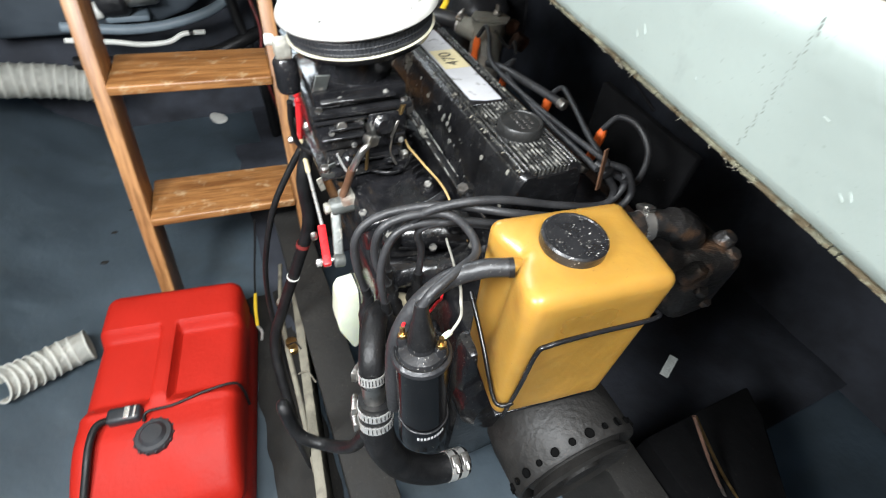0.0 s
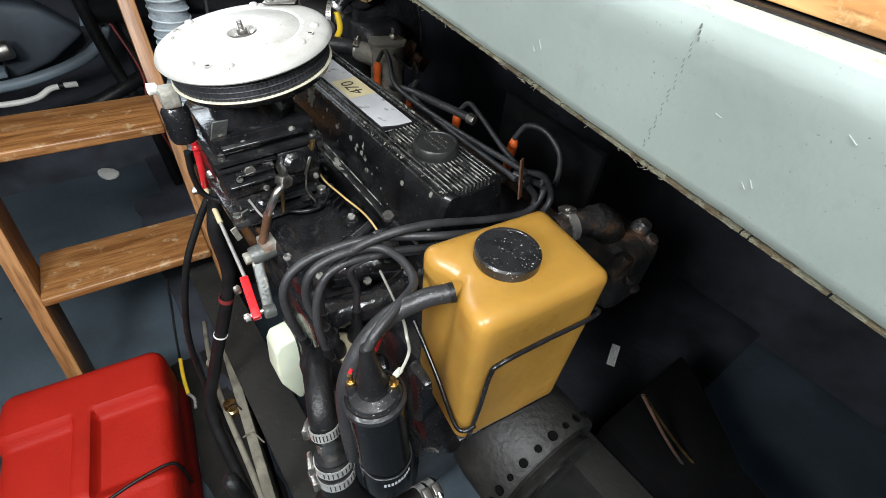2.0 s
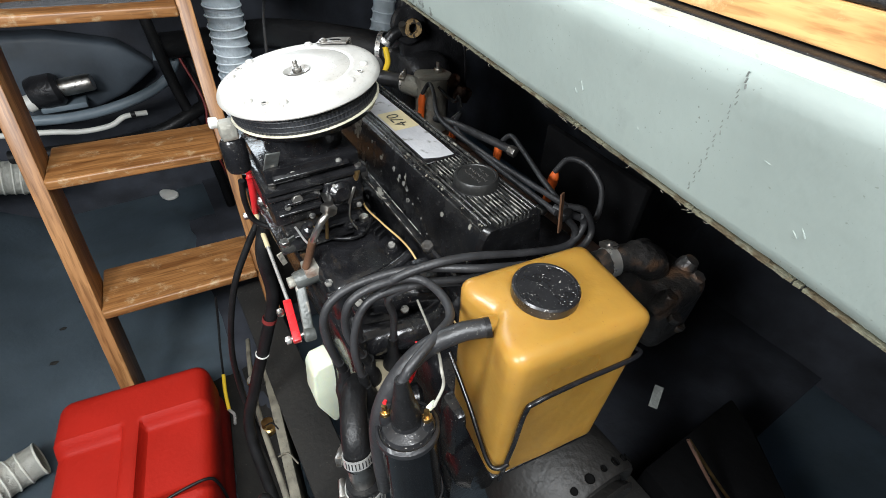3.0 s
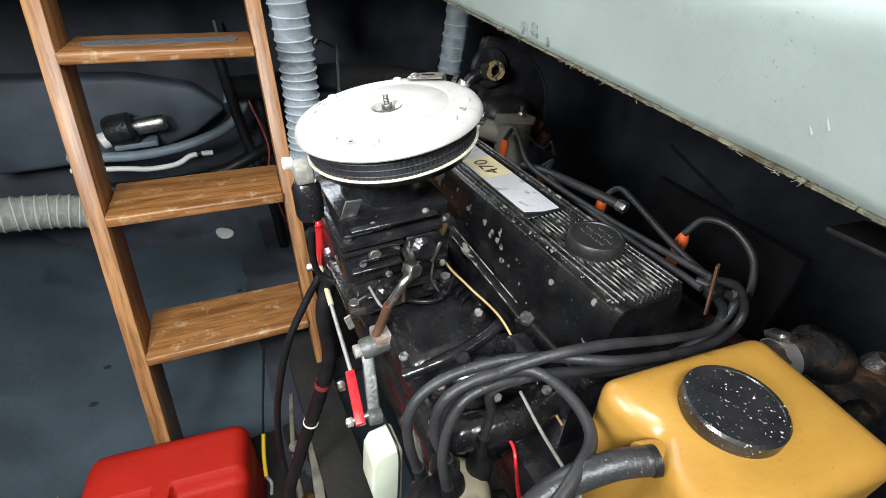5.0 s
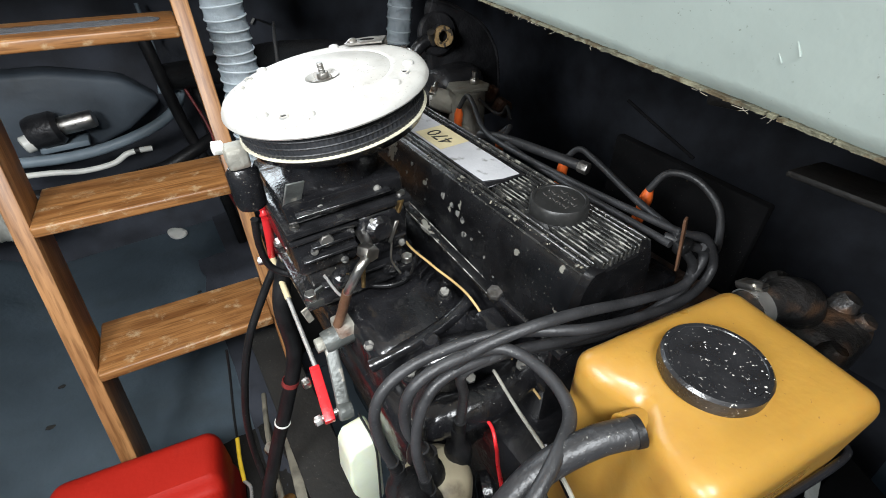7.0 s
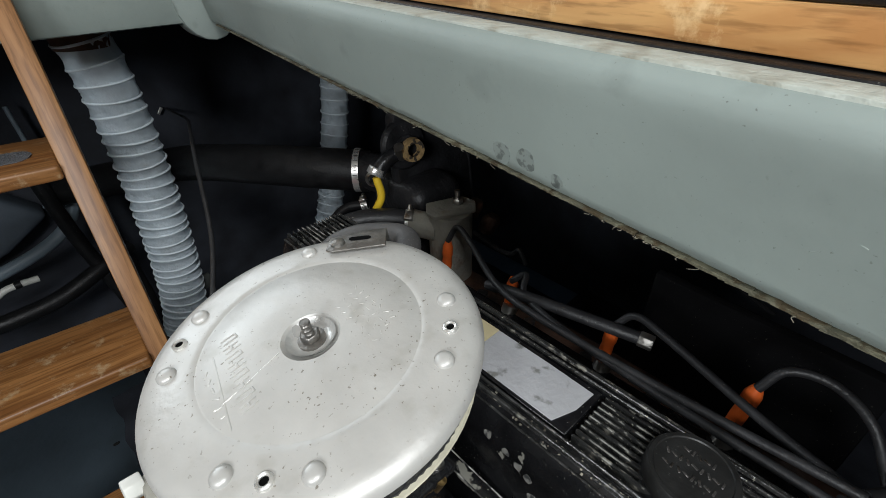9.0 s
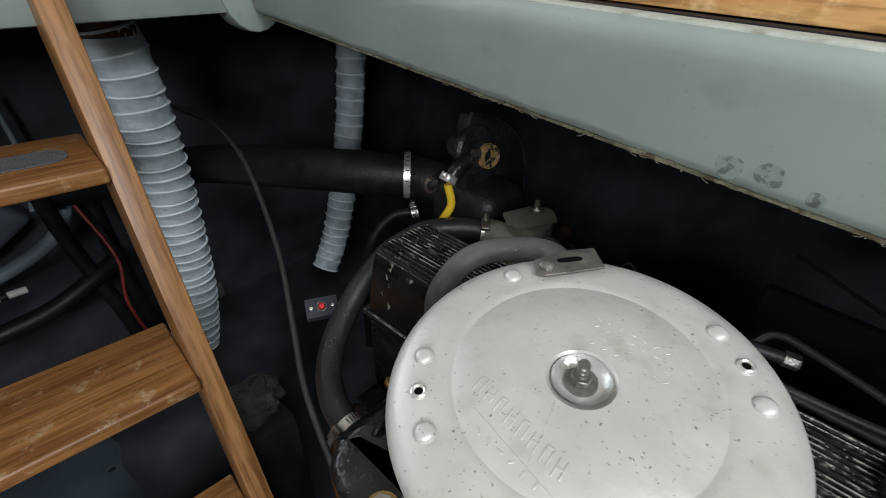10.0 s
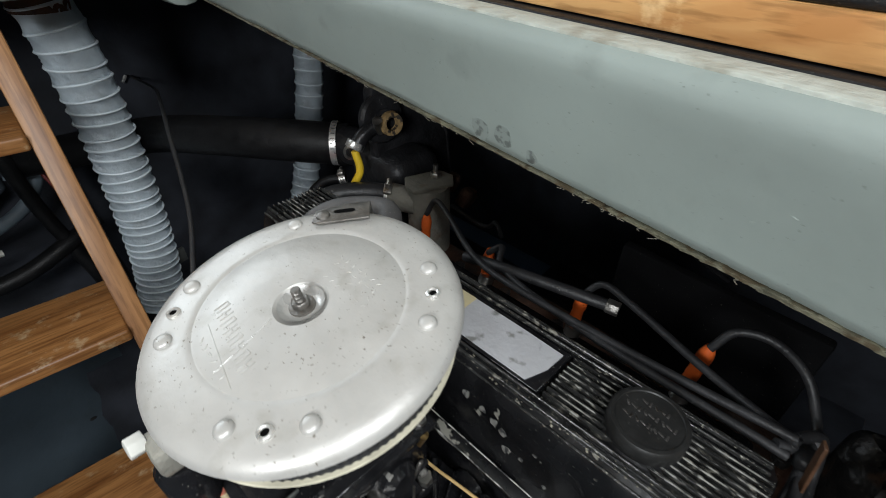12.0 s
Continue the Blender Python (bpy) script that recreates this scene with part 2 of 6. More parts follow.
# ---- builders ----
def thing(name, label, category, at=(0, 0, 0), group="", kind="", m=None):
    ob = new(name)
    ob.empty_display_size = 0.02
    ob.matrix_basis = m if m is not None else Matrix.Translation(at)
    return tagged(ob, label, category, group, kind)


def mesh_of(name, bm, material, smooth=True):
    me = bpy.data.meshes.new(name)
    bmesh.ops.recalc_face_normals(bm, faces=bm.faces[:])
    bm.to_mesh(me)
    bm.free()
    me.materials.append(material)
    if smooth:
        me.shade_smooth()
        me.set_sharp_from_angle(angle=radians(38))
    return me


def part(name, bm, material, parent, label="", local=False, smooth=True):
    """One mesh under a thing or a part. Meshes are given in the world's place unless local."""
    ob = new(name, mesh_of(name, bm, material, smooth))
    ob.parent = parent
    if not local and parent.parent is None:
        ob.matrix_parent_inverse = parent.matrix_basis.inverted()
    if label:
        ob["label"] = label
    return ob


def solid(name, bm, material, label, category, group="", kind="", smooth=True):
    """A thing that is one mesh."""
    ob = new(name, mesh_of(name, bm, material, smooth))
    return tagged(ob, label, category, group, kind)


def spline(pts, n=10):
    p = [Vector(q) for q in pts]
    if len(p) < 3:
        return [p[0].lerp(p[-1], i / n) for i in range(n + 1)]
    p = [2 * p[0] - p[1], *p, 2 * p[-1] - p[-2]]
    out = []
    for i in range(1, len(p) - 2):
        a, b, c, d = p[i - 1:i + 3]
        for k in range(n):
            t = k / n
            out.append(0.5 * (2 * b + (c - a) * t + (2 * a - 5 * b + 4 * c - d) * t * t + (3 * b - a - 3 * c + d) * t ** 3))
    return [*out, p[-2]]


def tube(pts, r, seg=12, n=10, bm=None, smooth=True, cap=True):
    """A tube along the points; r is a number, or a function of the way along, 0 to 1."""
    bm = bm or bmesh.new()
    path = spline(pts, n) if smooth else [Vector(q) for q in pts]
    up = None
    rings = []
    for i, q in enumerate(path):
        d = (path[min(i + 1, len(path) - 1)] - path[max(i - 1, 0)]).normalized()
        if up is None:
            up = d.orthogonal().normalized()
        up = (up - d * up.dot(d)).normalized()
        side = d.cross(up)
        rr = r(i / (len(path) - 1)) if callable(r) else r
        rings.append([bm.verts.new(q + rr * (math.cos(a) * up + math.sin(a) * side)) for a in (2 * math.pi * k / seg for k in range(seg))])
    for a, b in zip(rings, rings[1:]):
        for k in range(seg):
            bm.faces.new((a[k], a[(k + 1) % seg], b[(k + 1) % seg], b[k]))
    if cap:
        bm.faces.new(rings[0][::-1])
        bm.faces.new(rings[-1])
    return bm


def lathe(profile, m=None, seg=48, bm=None, close=True):
    """Turns (radius, height) round the z axis of m."""
    bm = bm or bmesh.new()
    m = m or Matrix.Identity(4)
    rings = []
    for r, z in profile:
        if r < 1e-6:
            rings.append([bm.verts.new(m @ Vector((0, 0, z)))])
        else:
            rings.append([bm.verts.new(m @ Vector((r * math.cos(a), r * math.sin(a), z))) for a in (2 * math.pi * k / seg for k in range(seg))])
    for a, b in zip(rings, rings[1:]):
        for k in range(seg):
            q = [a[k % len(a)], a[(k + 1) % len(a)], b[(k + 1) % len(b)], b[k % len(b)]]
            q = list(dict.fromkeys(q))
            if len(q) > 2:
                bm.faces.new(q)
    if close:
        for ring in (rings[0], rings[-1]):
            if len(ring) > 2:
                bm.faces.new(ring)
    return bm


def box(lo, hi, m=None, bevel=0.0, seg=2, bm=None):
    """A box from corner to corner in the frame m, its edges rounded."""
    own = bmesh.new()
    c = [(a + b) / 2 for a, b in zip(lo, hi)]
    s = [b - a for a, b in zip(lo, hi)]
    bmesh.ops.create_cube(own, size=1, matrix=Matrix.Translation(c) @ Matrix.Diagonal((*s, 1)))
    if bevel:
        bmesh.ops.bevel(own, geom=own.edges[:], offset=bevel, segments=seg, affect="EDGES", profile=0.5)
    if m is not None:
        own.transform(m)
    return join(bm, own)


def join(bm, own):
    if bm is None:
        return own
    me = bpy.data.meshes.new("scratch")
    own.to_mesh(me)
    own.free()
    bm.from_mesh(me)
    bpy.data.meshes.remove(me)
    return bm


def prism(outline, lo, hi, m=None, bevel=0.0, bm=None, seg=2):
    """An outline of (x, y) pulled from height lo to hi along z of m."""
    own = bmesh.new()
    a = [own.verts.new((x, y, lo)) for x, y in outline]
    b = [own.verts.new((x, y, hi)) for x, y in outline]
    own.faces.new(a[::-1])
    own.faces.new(b)
    for k in range(len(a)):
        own.faces.new((a[k], a[(k + 1) % len(a)], b[(k + 1) % len(a)], b[k]))
    if bevel:
        bmesh.ops.bevel(own, geom=own.edges[:], offset=bevel, segments=seg, affect="EDGES", profile=0.5)
    if m is not None:
        own.transform(m)
    return join(bm, own)


def axis_pose(p, d):
    """A frame at p whose z points along d."""
    return Matrix.Translation(p) @ Vector(d).to_track_quat("Z", "Y").to_matrix().to_4x4()


def hexnut(m, r, h, bm=None):
    return prism([(r * math.cos(a), r * math.sin(a)) for a in (k * math.pi / 3 for k in range(6))], 0, h, m, 0.0006, bm, 1)


def hose_clamp(parent_label, p, d, r, turn=0.0):
    """A worm-drive clamp round a hose at p whose way is d."""
    m = axis_pose(p, d) @ pose(0, 0, 0, 0, 0, turn)
    t = thing("hose_clamp", parent_label, "hose clamp", m=m, group="hose clamps")
    part("band", lathe([(r + 0.0004, -0.006), (r + 0.0016, -0.006), (r + 0.0016, 0.006), (r + 0.0004, 0.006), (r + 0.0004, -0.006)], None, 32, close=False),
         M_BRIGHT, t, local=True)
    slots = bmesh.new()
    for k in range(9):
        a = radians(200 + 13 * k)
        box((-0.0006, -0.004, -0.0003), (0.0006, 0.004, 0.0003),
            pose(0, 0, 0, 0, 0, math.degrees(a)) @ pose(r + 0.0017, 0, 0, 90, 0, 90), bm=slots)
    part("slots", slots, M_INK, t, local=True)
    part("screw_housing", box((r + 0.001, -0.009, -0.0065), (r + 0.008, 0.009, 0.0065), bevel=0.0015), M_STEEL, t, local=True)
    s = part("screw", tube([(r + 0.005, 0.006, 0), (r + 0.005, 0.017, 0)], 0.0042, 8, 2), M_STEEL, t, local=True)
    part("slot", box((r + 0.0045, 0.0171, -0.004), (r + 0.0055, 0.0175, 0.004)), M_INK, s, local=True)
    return t


def ribbed(pts, r, rings, wire, material, name, label, category, group=""):
    """A hose of cloth over wire hoops along a bent way: a sleeve, and each hoop as a part."""
    t = thing(name, label, category, pts[0], group)
    path = spline(pts, 60)
    far = [0.0]
    for a, b in zip(path, path[1:]):
        far.append(far[-1] + (b - a).length)

    def at(f):
        d = f * far[-1]
        k = min(max(1, next((i for i, v in enumerate(far) if v >= d), len(far) - 1)), len(far) - 1)
        q = (d - far[k - 1]) / max(1e-9, far[k] - far[k - 1])
        return path[k - 1].lerp(path[k], q), (path[k] - path[k - 1]).normalized()

    steps = rings * 6
    seg = 48
    bm = bmesh.new()
    rows = []
    up = None
    for i in range(steps + 1):
        q, d = at((i / steps) ** 0.82)
        if up is None:
            up = d.orthogonal().normalized()
        up = (up - d * up.dot(d)).normalized()
        side = d.cross(up)
        ph = (i % 6) / 6
        row = []
        for k in range(seg):
            a = 2 * math.pi * k / seg
            sag = math.sin(math.pi * ph) * wire * (0.75 + 0.5 * noise.noise(Vector((a * 1.3, i // 6 * 3.7, r * 90))))
            fold = math.sin(math.pi * ph) * 0.0042 * noise.noise(Vector((6.0 * math.cos(a + ph * 0.7), 6.0 * math.sin(a + ph * 0.7), i // 6 * 5.1)))
            rr = r - sag + fold
            row.append(bm.verts.new(q + rr * (math.cos(a) * up + math.sin(a) * side)))
        rows.append(row)
    for a, b in zip(rows, rows[1:]):
        for k in range(seg):
            bm.faces.new((a[k], a[(k + 1) % seg], b[(k + 1) % seg], b[k]))
    bmesh.ops.solidify(bm, geom=bm.faces[:], thickness=0.0012)
    part("sleeve", bm, material, t)
    hoop = mesh_of("hoop", lathe([(r + 0.0024 * math.cos(a), 0.0024 * math.sin(a)) for a in (k * math.pi / 3 for k in range(7))], None, 40, close=False), material)
    for i in range(rings + 1):
        q, d = at((i / rings) ** 0.82)
        ob = new("hoop", hoop)
        ob.parent = t
        tilt = Vector((0.06 * math.sin(i * 1.7), 0.06 * math.cos(i * 2.3), 0.05 * math.sin(i * 0.9)))
        ob.matrix_parent_inverse = t.matrix_basis.inverted()
        ob.matrix_basis = axis_pose(q, d + tilt)
    return t


M_DISH = mat("brushed_steel_dish", (0.5, 0.495, 0.475), 0.30, 0.45, var=0.15, scale=40, bump=0.15, grain=200)
M_SCRATCH = mat("scratched_paint", (0.27, 0.31, 0.285), 0.6, var=0.2, scale=60, bump=0.2)
M_CAPTOP = mat("worn_grey_plastic", (0.014, 0.014, 0.0135), 0.4, var=0.3, scale=60, bump=0.1, specks=0.3, speck_colour=(0.2, 0.2, 0.18))
M_DULLWIRE = mat("dull_pale_wire", (0.30, 0.29, 0.25), 0.5, var=0.2, scale=60, bump=0.1)
M_DARKRED = mat("grimy_red_vinyl", (0.16, 0.02, 0.018), 0.5, var=0.3, scale=60, bump=0.1)
M_CRACK = mat("grime_in_crack", (0.13, 0.14, 0.13), 0.8, var=0.3, scale=60, bump=0.1)
M_BLACKMETAL = mat("dull_black_metal", (0.02, 0.02, 0.022), 0.38, 0.2, var=0.5, scale=25, bump=0.4, grain=110, specks=0.12, speck_colour=(0.16, 0.16, 0.15))

# ---- structure ----
def hull():
    # floor, rising to the boat's side
    prof = [(1.35, FLOOR - 0.02), (0.3, FLOOR), (-0.68, FLOOR), (-0.74, FLOOR + 0.012), (-0.86, FLOOR + 0.10), (-1.0, FLOOR + 0.30), (-1.12, FLOOR + 0.62), (-1.18, 0.86)]
    ys = [-1.6 + 0.1 * k for k in range(33)]
    bm = bmesh.new()
    up = [[bm.verts.new((x + (0.03 * (y - 0.4) if x < -0.7 else 0) + 0.004 * noise.noise(Vector((x * 3, y * 3, 0))), y, z + 0.004 * noise.noise(Vector((x * 5, y * 5, 2))))) for x, z in prof] for y in ys]
    for a, b in zip(up, up[1:]):
        for k in range(len(prof) - 1):
            bm.faces.new((a[k], a[k + 1], b[k + 1], b[k]))
    bmesh.ops.solidify(bm, geom=bm.faces[:], thickness=-0.012)
    solid("floor", bm, M_HULL, "blue-grey painted hull bottom, scuffed and spotted", "hull", kind="structure")


hull()
solid("wall_north", box((-1.3, 1.46, FLOOR - 0.05), (1.35, 1.5, 0.90)), M_BLACKWALL, "black sound-deadening lining on the far bulkhead", "wall", kind="structure")
solid("wall_south", box((-1.3, -1.64, FLOOR - 0.05), (1.35, -1.6, 0.90)), M_BLACKWALL, "dark bulkhead behind the engine space", "wall", kind="structure")


def right_side():
    bm = bmesh.new()
    prof = [(1.25, FLOOR - 0.03), (1.28, 0.2), (1.29, 0.9)]
    for (x0, z0), (x1, z1) in zip(prof, prof[1:]):
        prism([(x0, z0), (x0 + 0.03, z0), (x1 + 0.03, z1), (x1, z1)], -1.6, 1.46, Matrix(((1, 0, 0, 0), (0, 0, -1, 0), (0, 1, 0, 0), (0, 0, 0, 1))) @ Matrix.Diagonal((1, 1, -1, 1)), bm=bm)
    solid("wall_east", bm, M_BLACKWALL, "black lined side of the boat", "wall", kind="structure")


right_side()

# beam beside the opening: its face leans, and its lower edge rises towards the far end
def beam_x(y, z):
    return 0.321 + 0.103 * y - 0.194 * z


def beam_lo(y):
    return 0.787 + 0.045 * y


def beam_hi(y):
    return 0.878 + 0.022 * y


def side_beam():
    t = thing("side_beam", "pale blue painted timber beam, dented and chipped along its lower edge", "beam", (0.12, -0.4, 0.78), kind="structure")
    ys = [-1.6 + 0.02 * k for k in range(118)]
    bm, edge, top = bmesh.new(), bmesh.new(), bmesh.new()
    rows = []
    for y in ys:
        lo = beam_lo(y) + 0.0022 * noise.noise(Vector((0, y * 14, 0))) + 0.0012 * noise.noise(Vector((0, y * 60, 3)))
        hi = beam_hi(y)
        pts = [(0.06, lo + 0.002), (0.004, lo), (0.0, lo + 0.006)]
        pts += [(0.0, lo + (hi - 0.016 - lo) * k / 8) for k in range(1, 9)]
        pts += [(0.002, hi - 0.008), (0.007, hi - 0.002), (0.013, hi), (0.06, hi)]
        row = []
        for off, z in pts:
            x = beam_x(y, z) + off
            if off == 0.0:
                x += 0.0006 * noise.noise(Vector((y * 9, z * 9, 1)))
            row.append(bm.verts.new((x, y, z)))
        rows.append(row)
    for a, b in zip(rows, rows[1:]):
        for k in range(len(a) - 1):
            bm.faces.new((a[k], a[k + 1], b[k + 1], b[k]))
        bm.faces.new((a[-1], a[0], b[0], b[-1]))
    bm.faces.new(rows[0])
    bm.faces.new(rows[-1])
    part("timber", bm, M_BEAM, t)
    # raw, chipped lower edge
    for y in [-1.2 + 0.006 * k for k in range(320)]:
        w = 0.004 + 0.010 * random.random()
        h = 0.0002 + 0.0019 * max(0, noise.noise(Vector((y * 11, 4, 4))) + 0.25) * random.uniform(0.4, 1.2)
        z = beam_lo(y) + 0.0005
        box((-0.0006, -w / 2, -0.0014), (0.004, w / 2, h), Matrix.Translation((beam_x(y, z), y, z)) @ pose(0, 0, 0, random.uniform(-6, 6), 0, -5.9), bm=edge)
    part("chipped_edge", edge, M_BEAM_EDGE, t, "chipped bare wood along the lower edge")
    rnd = random.Random(21)
    fibre = bmesh.new()
    for k in range(46):
        y = rnd.choice((-0.30, -0.12, 0.06, -0.45, 0.20)) + rnd.gauss(0, 0.03)
        z = beam_lo(y)
        x = beam_x(y, z)
        tube([(x, y, z), (x - 0.001, y + rnd.uniform(-0.003, 0.003), z - 0.0015), (x - 0.001, y + rnd.uniform(-0.006, 0.006), z - rnd.uniform(0.001, 0.004))], 0.0002, 4, 3, fibre)
    tagged(part("fibres", fibre, M_BATTEN, t, "pale splinters of bare wood"), kind="stuff")
    # crack across the face: a row of small gouges
    bm = bmesh.new()
    for k in range(26):
        f = k / 25
        y, z = -0.4515 - 0.0115 * f + 0.0012 * math.sin(k * 2.1), 0.780 + 0.0815 * f
        box((-0.0003, -0.0002 * random.uniform(0.3, 1.4), -0.0014 * random.uniform(0.3, 1.2)), (0.001, 0.0003, 0.0010), Matrix.Translation((beam_x(y, z), y, z)) @ pose(0, 0, 0, random.uniform(-25, 25), 0, -6), bm=bm)
    part("crack", bm, M_CRACK, t, "dark crack across the paint", smooth=False)
    # dents and scratches
    bm = bmesh.new()
    marks = [(-0.522, 0.796, 0.008, 50), (-0.519, 0.792, 0.006, 40), (-0.49, 0.822, 0.004, 10), (-0.337, 0.81, 0.012, 60), (-0.33, 0.803, 0.008, 55),
             (-0.20, 0.825, 0.008, 20), (-0.19, 0.815, 0.006, -35), (0.13, 0.83, 0.004, 80), (-0.55, 0.84, 0.006, 30), (-0.40, 0.80, 0.004, 60), (-0.60, 0.80, 0.012, 45)]
    for y, z, w, turn in marks:
        box((-0.00008, -w / 2, -0.0003), (0.001, w / 2, 0.0003), Matrix.Translation((beam_x(y, z), y, z)) @ pose(0, 0, 0, turn, 0, -6), 0.0001, 1, bm)
    part("scratches", bm, M_SCRATCH, t, "pale scratches and dents")
    # two oily finger smudges
    for y, z, r in ((-0.002, 0.7995, 0.0085), (-0.0255, 0.8018, 0.0082), (-0.052, 0.795, 0.005)):
        out = [(r * math.cos(a) * (1 + 0.12 * math.sin(3 * a + y * 90)), 1.12 * r * math.sin(a) * (1 + 0.1 * math.cos(2 * a))) for a in (k * math.pi / 10 for k in range(20))]
        bm = prism(out, -0.0006, 0.0003, axis_pose((beam_x(y, z), y, z), (-1, 0.103, -0.194)))
        part("smudge", bm, M_SMUDGE, t, "grey oily smudge")
    return t


M_SMUDGE = mat("oily_smudge", (0.13, 0.148, 0.138), 0.6, var=0.4, scale=160, bump=0.1, stain=(0.22, 0.255, 0.236), stain_amount=0.6, stain_scale=160)
side_beam()


def back_beam():
    t = thing("back_beam", "pale blue painted beam across the far end of the opening", "beam", (-0.4, 0.76, 0.83), kind="structure")
    part("timber", box((-1.15, 0.748, 0.822), (0.235, 0.80, 0.905), bevel=0.006), M_BEAM, t)
    # rounded corner block where the two beams meet
    out = [(0.0, 0.0), (0.11, 0.0), (0.11, -0.02)] + [(0.055 + 0.055 * math.cos(a), -0.02 - 0.05 * math.sin(a)) for a in (k * math.pi / 10 for k in range(1, 10))] + [(0.0, -0.02)]
    part("corner_block", prism(out, 0, 0.05, Matrix.Translation((0.185, 0.744, 0.885)) @ pose(0, 0, 0, 90, 0, 0) @ Matrix.Diagonal((1, 1.35, -1, 1)), 0.004), M_BEAM, t)
    return t


back_beam()


def deck():
    t = thing("deck_edge", "raw plywood deck edge beside the beam, rough sawn, with a black rubber seal", "deck", (0.25, -0.3, 0.89), kind="structure")
    own = Matrix.Translation((beam_x(0, 0.88), 0, 0)) @ pose(0, 0, 0, 1.2, 0, -5.9)
    part("rubber_seal", box((0.034, -1.6, 0.868), (0.050, 0.9, 0.8805), own, 0.002), M_RUBBER, t, "black rubber seal strip")
    part("ledge", box((0.012, -1.6, 0.8700), (0.036, 0.73, 0.8790), own, 0.001), M_BEAM_TOP, t, "grimy ledge with worn pale paint")
    part("plywood", box((0.044, -1.6, 0.8815), (0.30, 0.95, 0.9022), own, 0.0012, 2), M_DECK, t)
    part("upper_seal", box((0.050, -1.6, 0.9025), (0.30, 0.95, 0.908), own, 0.002), M_RUBBER, t)
    part("foam_strip", box((0.056, -1.6, 0.9085), (0.30, 0.95, 0.918), own, 0.003), M_BEAM_TOP, t, "pale foam strip")
    solid("deck", box((0.36, -1.6, 0.87), (1.35, 0.80, 0.9)), M_DECK, "plywood side deck", "deck", kind="structure")
    bm = box((-1.6, 0.802, 0.865), (1.35, 2.0, 0.9))
    solid("deck_far", bm, M_DECK, "plywood deck beyond the opening", "deck", kind="structure")
    # unseen slab added to change the light the deck's underside throws back
    solid("deck_bounce_slab", box((-1.6, 0.803, 0.852), (1.25, 1.455, 0.8645)), M_HULL, "blue-grey slab added under the deck to mute its brown reflection", "lining", kind="structure")
    solid("deck_side", box((-1.9, -1.6, 0.865), (-1.15, 0.80, 0.9)), M_DECK, "plywood deck on the other side of the opening", "deck", kind="structure")


deck()


def cabin():
    for name, lo, hi in (("cabin_wall_west", (-1.95, -2.0, 0.9), (-1.9, 2.1, 2.25)), ("cabin_wall_east", (1.2, -2.0, 0.9), (1.25, 2.1, 2.25)),
                         ("cabin_wall_south", (-1.9, -2.05, -0.3), (1.2, -2.0, 2.25)), ("ceiling", (-1.95, -2.05, 2.25), (1.25, 2.15, 2.3))):
        solid(name, box(lo, hi), M_CABIN, "plain off-white cabin panel", "wall" if name != "ceiling" else "ceiling", kind="structure")
    # far wall with the companionway opening
    for lo, hi in (((-1.9, 2.1, 0.9), (-1.1, 2.15, 2.25)), ((0.45, 2.1, 0.9), (1.2, 2.15, 2.25)), ((-1.1, 2.1, 0.9), (0.45, 2.15, 1.15)), ((-1.1, 2.1, 2.1), (0.45, 2.15, 2.25))):
        solid("cabin_wall_north", box(lo, hi), M_CABIN, "plain off-white cabin panel beside the companionway", "wall", kind="structure")


cabin()

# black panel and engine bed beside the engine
solid("side_panel", box((0.41, -0.25, FLOOR), (0.425, -0.02, 0.590), pose(0, 0, 0, 0, 0, -4), 0.004), M_PANEL, "black painted panel beside the exhaust manifold, darkened for the shade there", "panel", kind="structure")
solid("engine_bed", box((-0.155, -0.75, FLOOR + 0.002), (-0.07, 0.45, 0.02), bevel=0.006), M_BED, "oily black engine bed", "engine bed", kind="structure")
solid("engine_bed", box((0.30, -0.75, FLOOR + 0.002), (0.38, 0.45, 0.05), bevel=0.006), M_BED, "oily black engine bed", "engine bed", kind="structure")
solid("batten", box((-0.178, -0.7, FLOOR + 0.002), (-0.158, 0.2, 0.0), pose(0, 0, 0, 0, 0, -6), 0.004), M_BATTEN, "grimy pale timber batten along the engine bed", "batten", kind="structure")


# uneven black sheet over the hull bottom behind the engine
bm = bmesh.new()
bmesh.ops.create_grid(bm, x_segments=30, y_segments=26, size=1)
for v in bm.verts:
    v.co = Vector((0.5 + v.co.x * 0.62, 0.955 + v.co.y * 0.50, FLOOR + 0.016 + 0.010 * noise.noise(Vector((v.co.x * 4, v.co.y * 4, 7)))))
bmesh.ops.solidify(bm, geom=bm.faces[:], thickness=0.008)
solid("dark_bilge_sheet", bm, M_BLACKWALL, "black sheet over the hull bottom behind the engine", "lining", kind="structure")


# black sheet laid where the hull bottom falls into shade under the side deck
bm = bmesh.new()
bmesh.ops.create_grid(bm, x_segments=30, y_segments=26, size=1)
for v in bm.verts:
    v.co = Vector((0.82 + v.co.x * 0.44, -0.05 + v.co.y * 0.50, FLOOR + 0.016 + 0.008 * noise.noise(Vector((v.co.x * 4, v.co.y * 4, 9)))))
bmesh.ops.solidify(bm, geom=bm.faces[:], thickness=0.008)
solid("dark_bilge_sheet", bm, M_BLACKWALL, "black sheet in place of shade on the hull bottom beside the engine", "lining", kind="structure")
solid("stringer", prism([(0.385, -1.3), (0.40, -1.3), (0.53, -0.687), (0.637, -0.552), (0.67, -0.48), (0.385, -0.48)], FLOOR + 0.002, 0.09, None, 0.006), M_PANEL, "black hull stringer beside the engine bed, darkened for the shade there", "stringer", kind="structure")


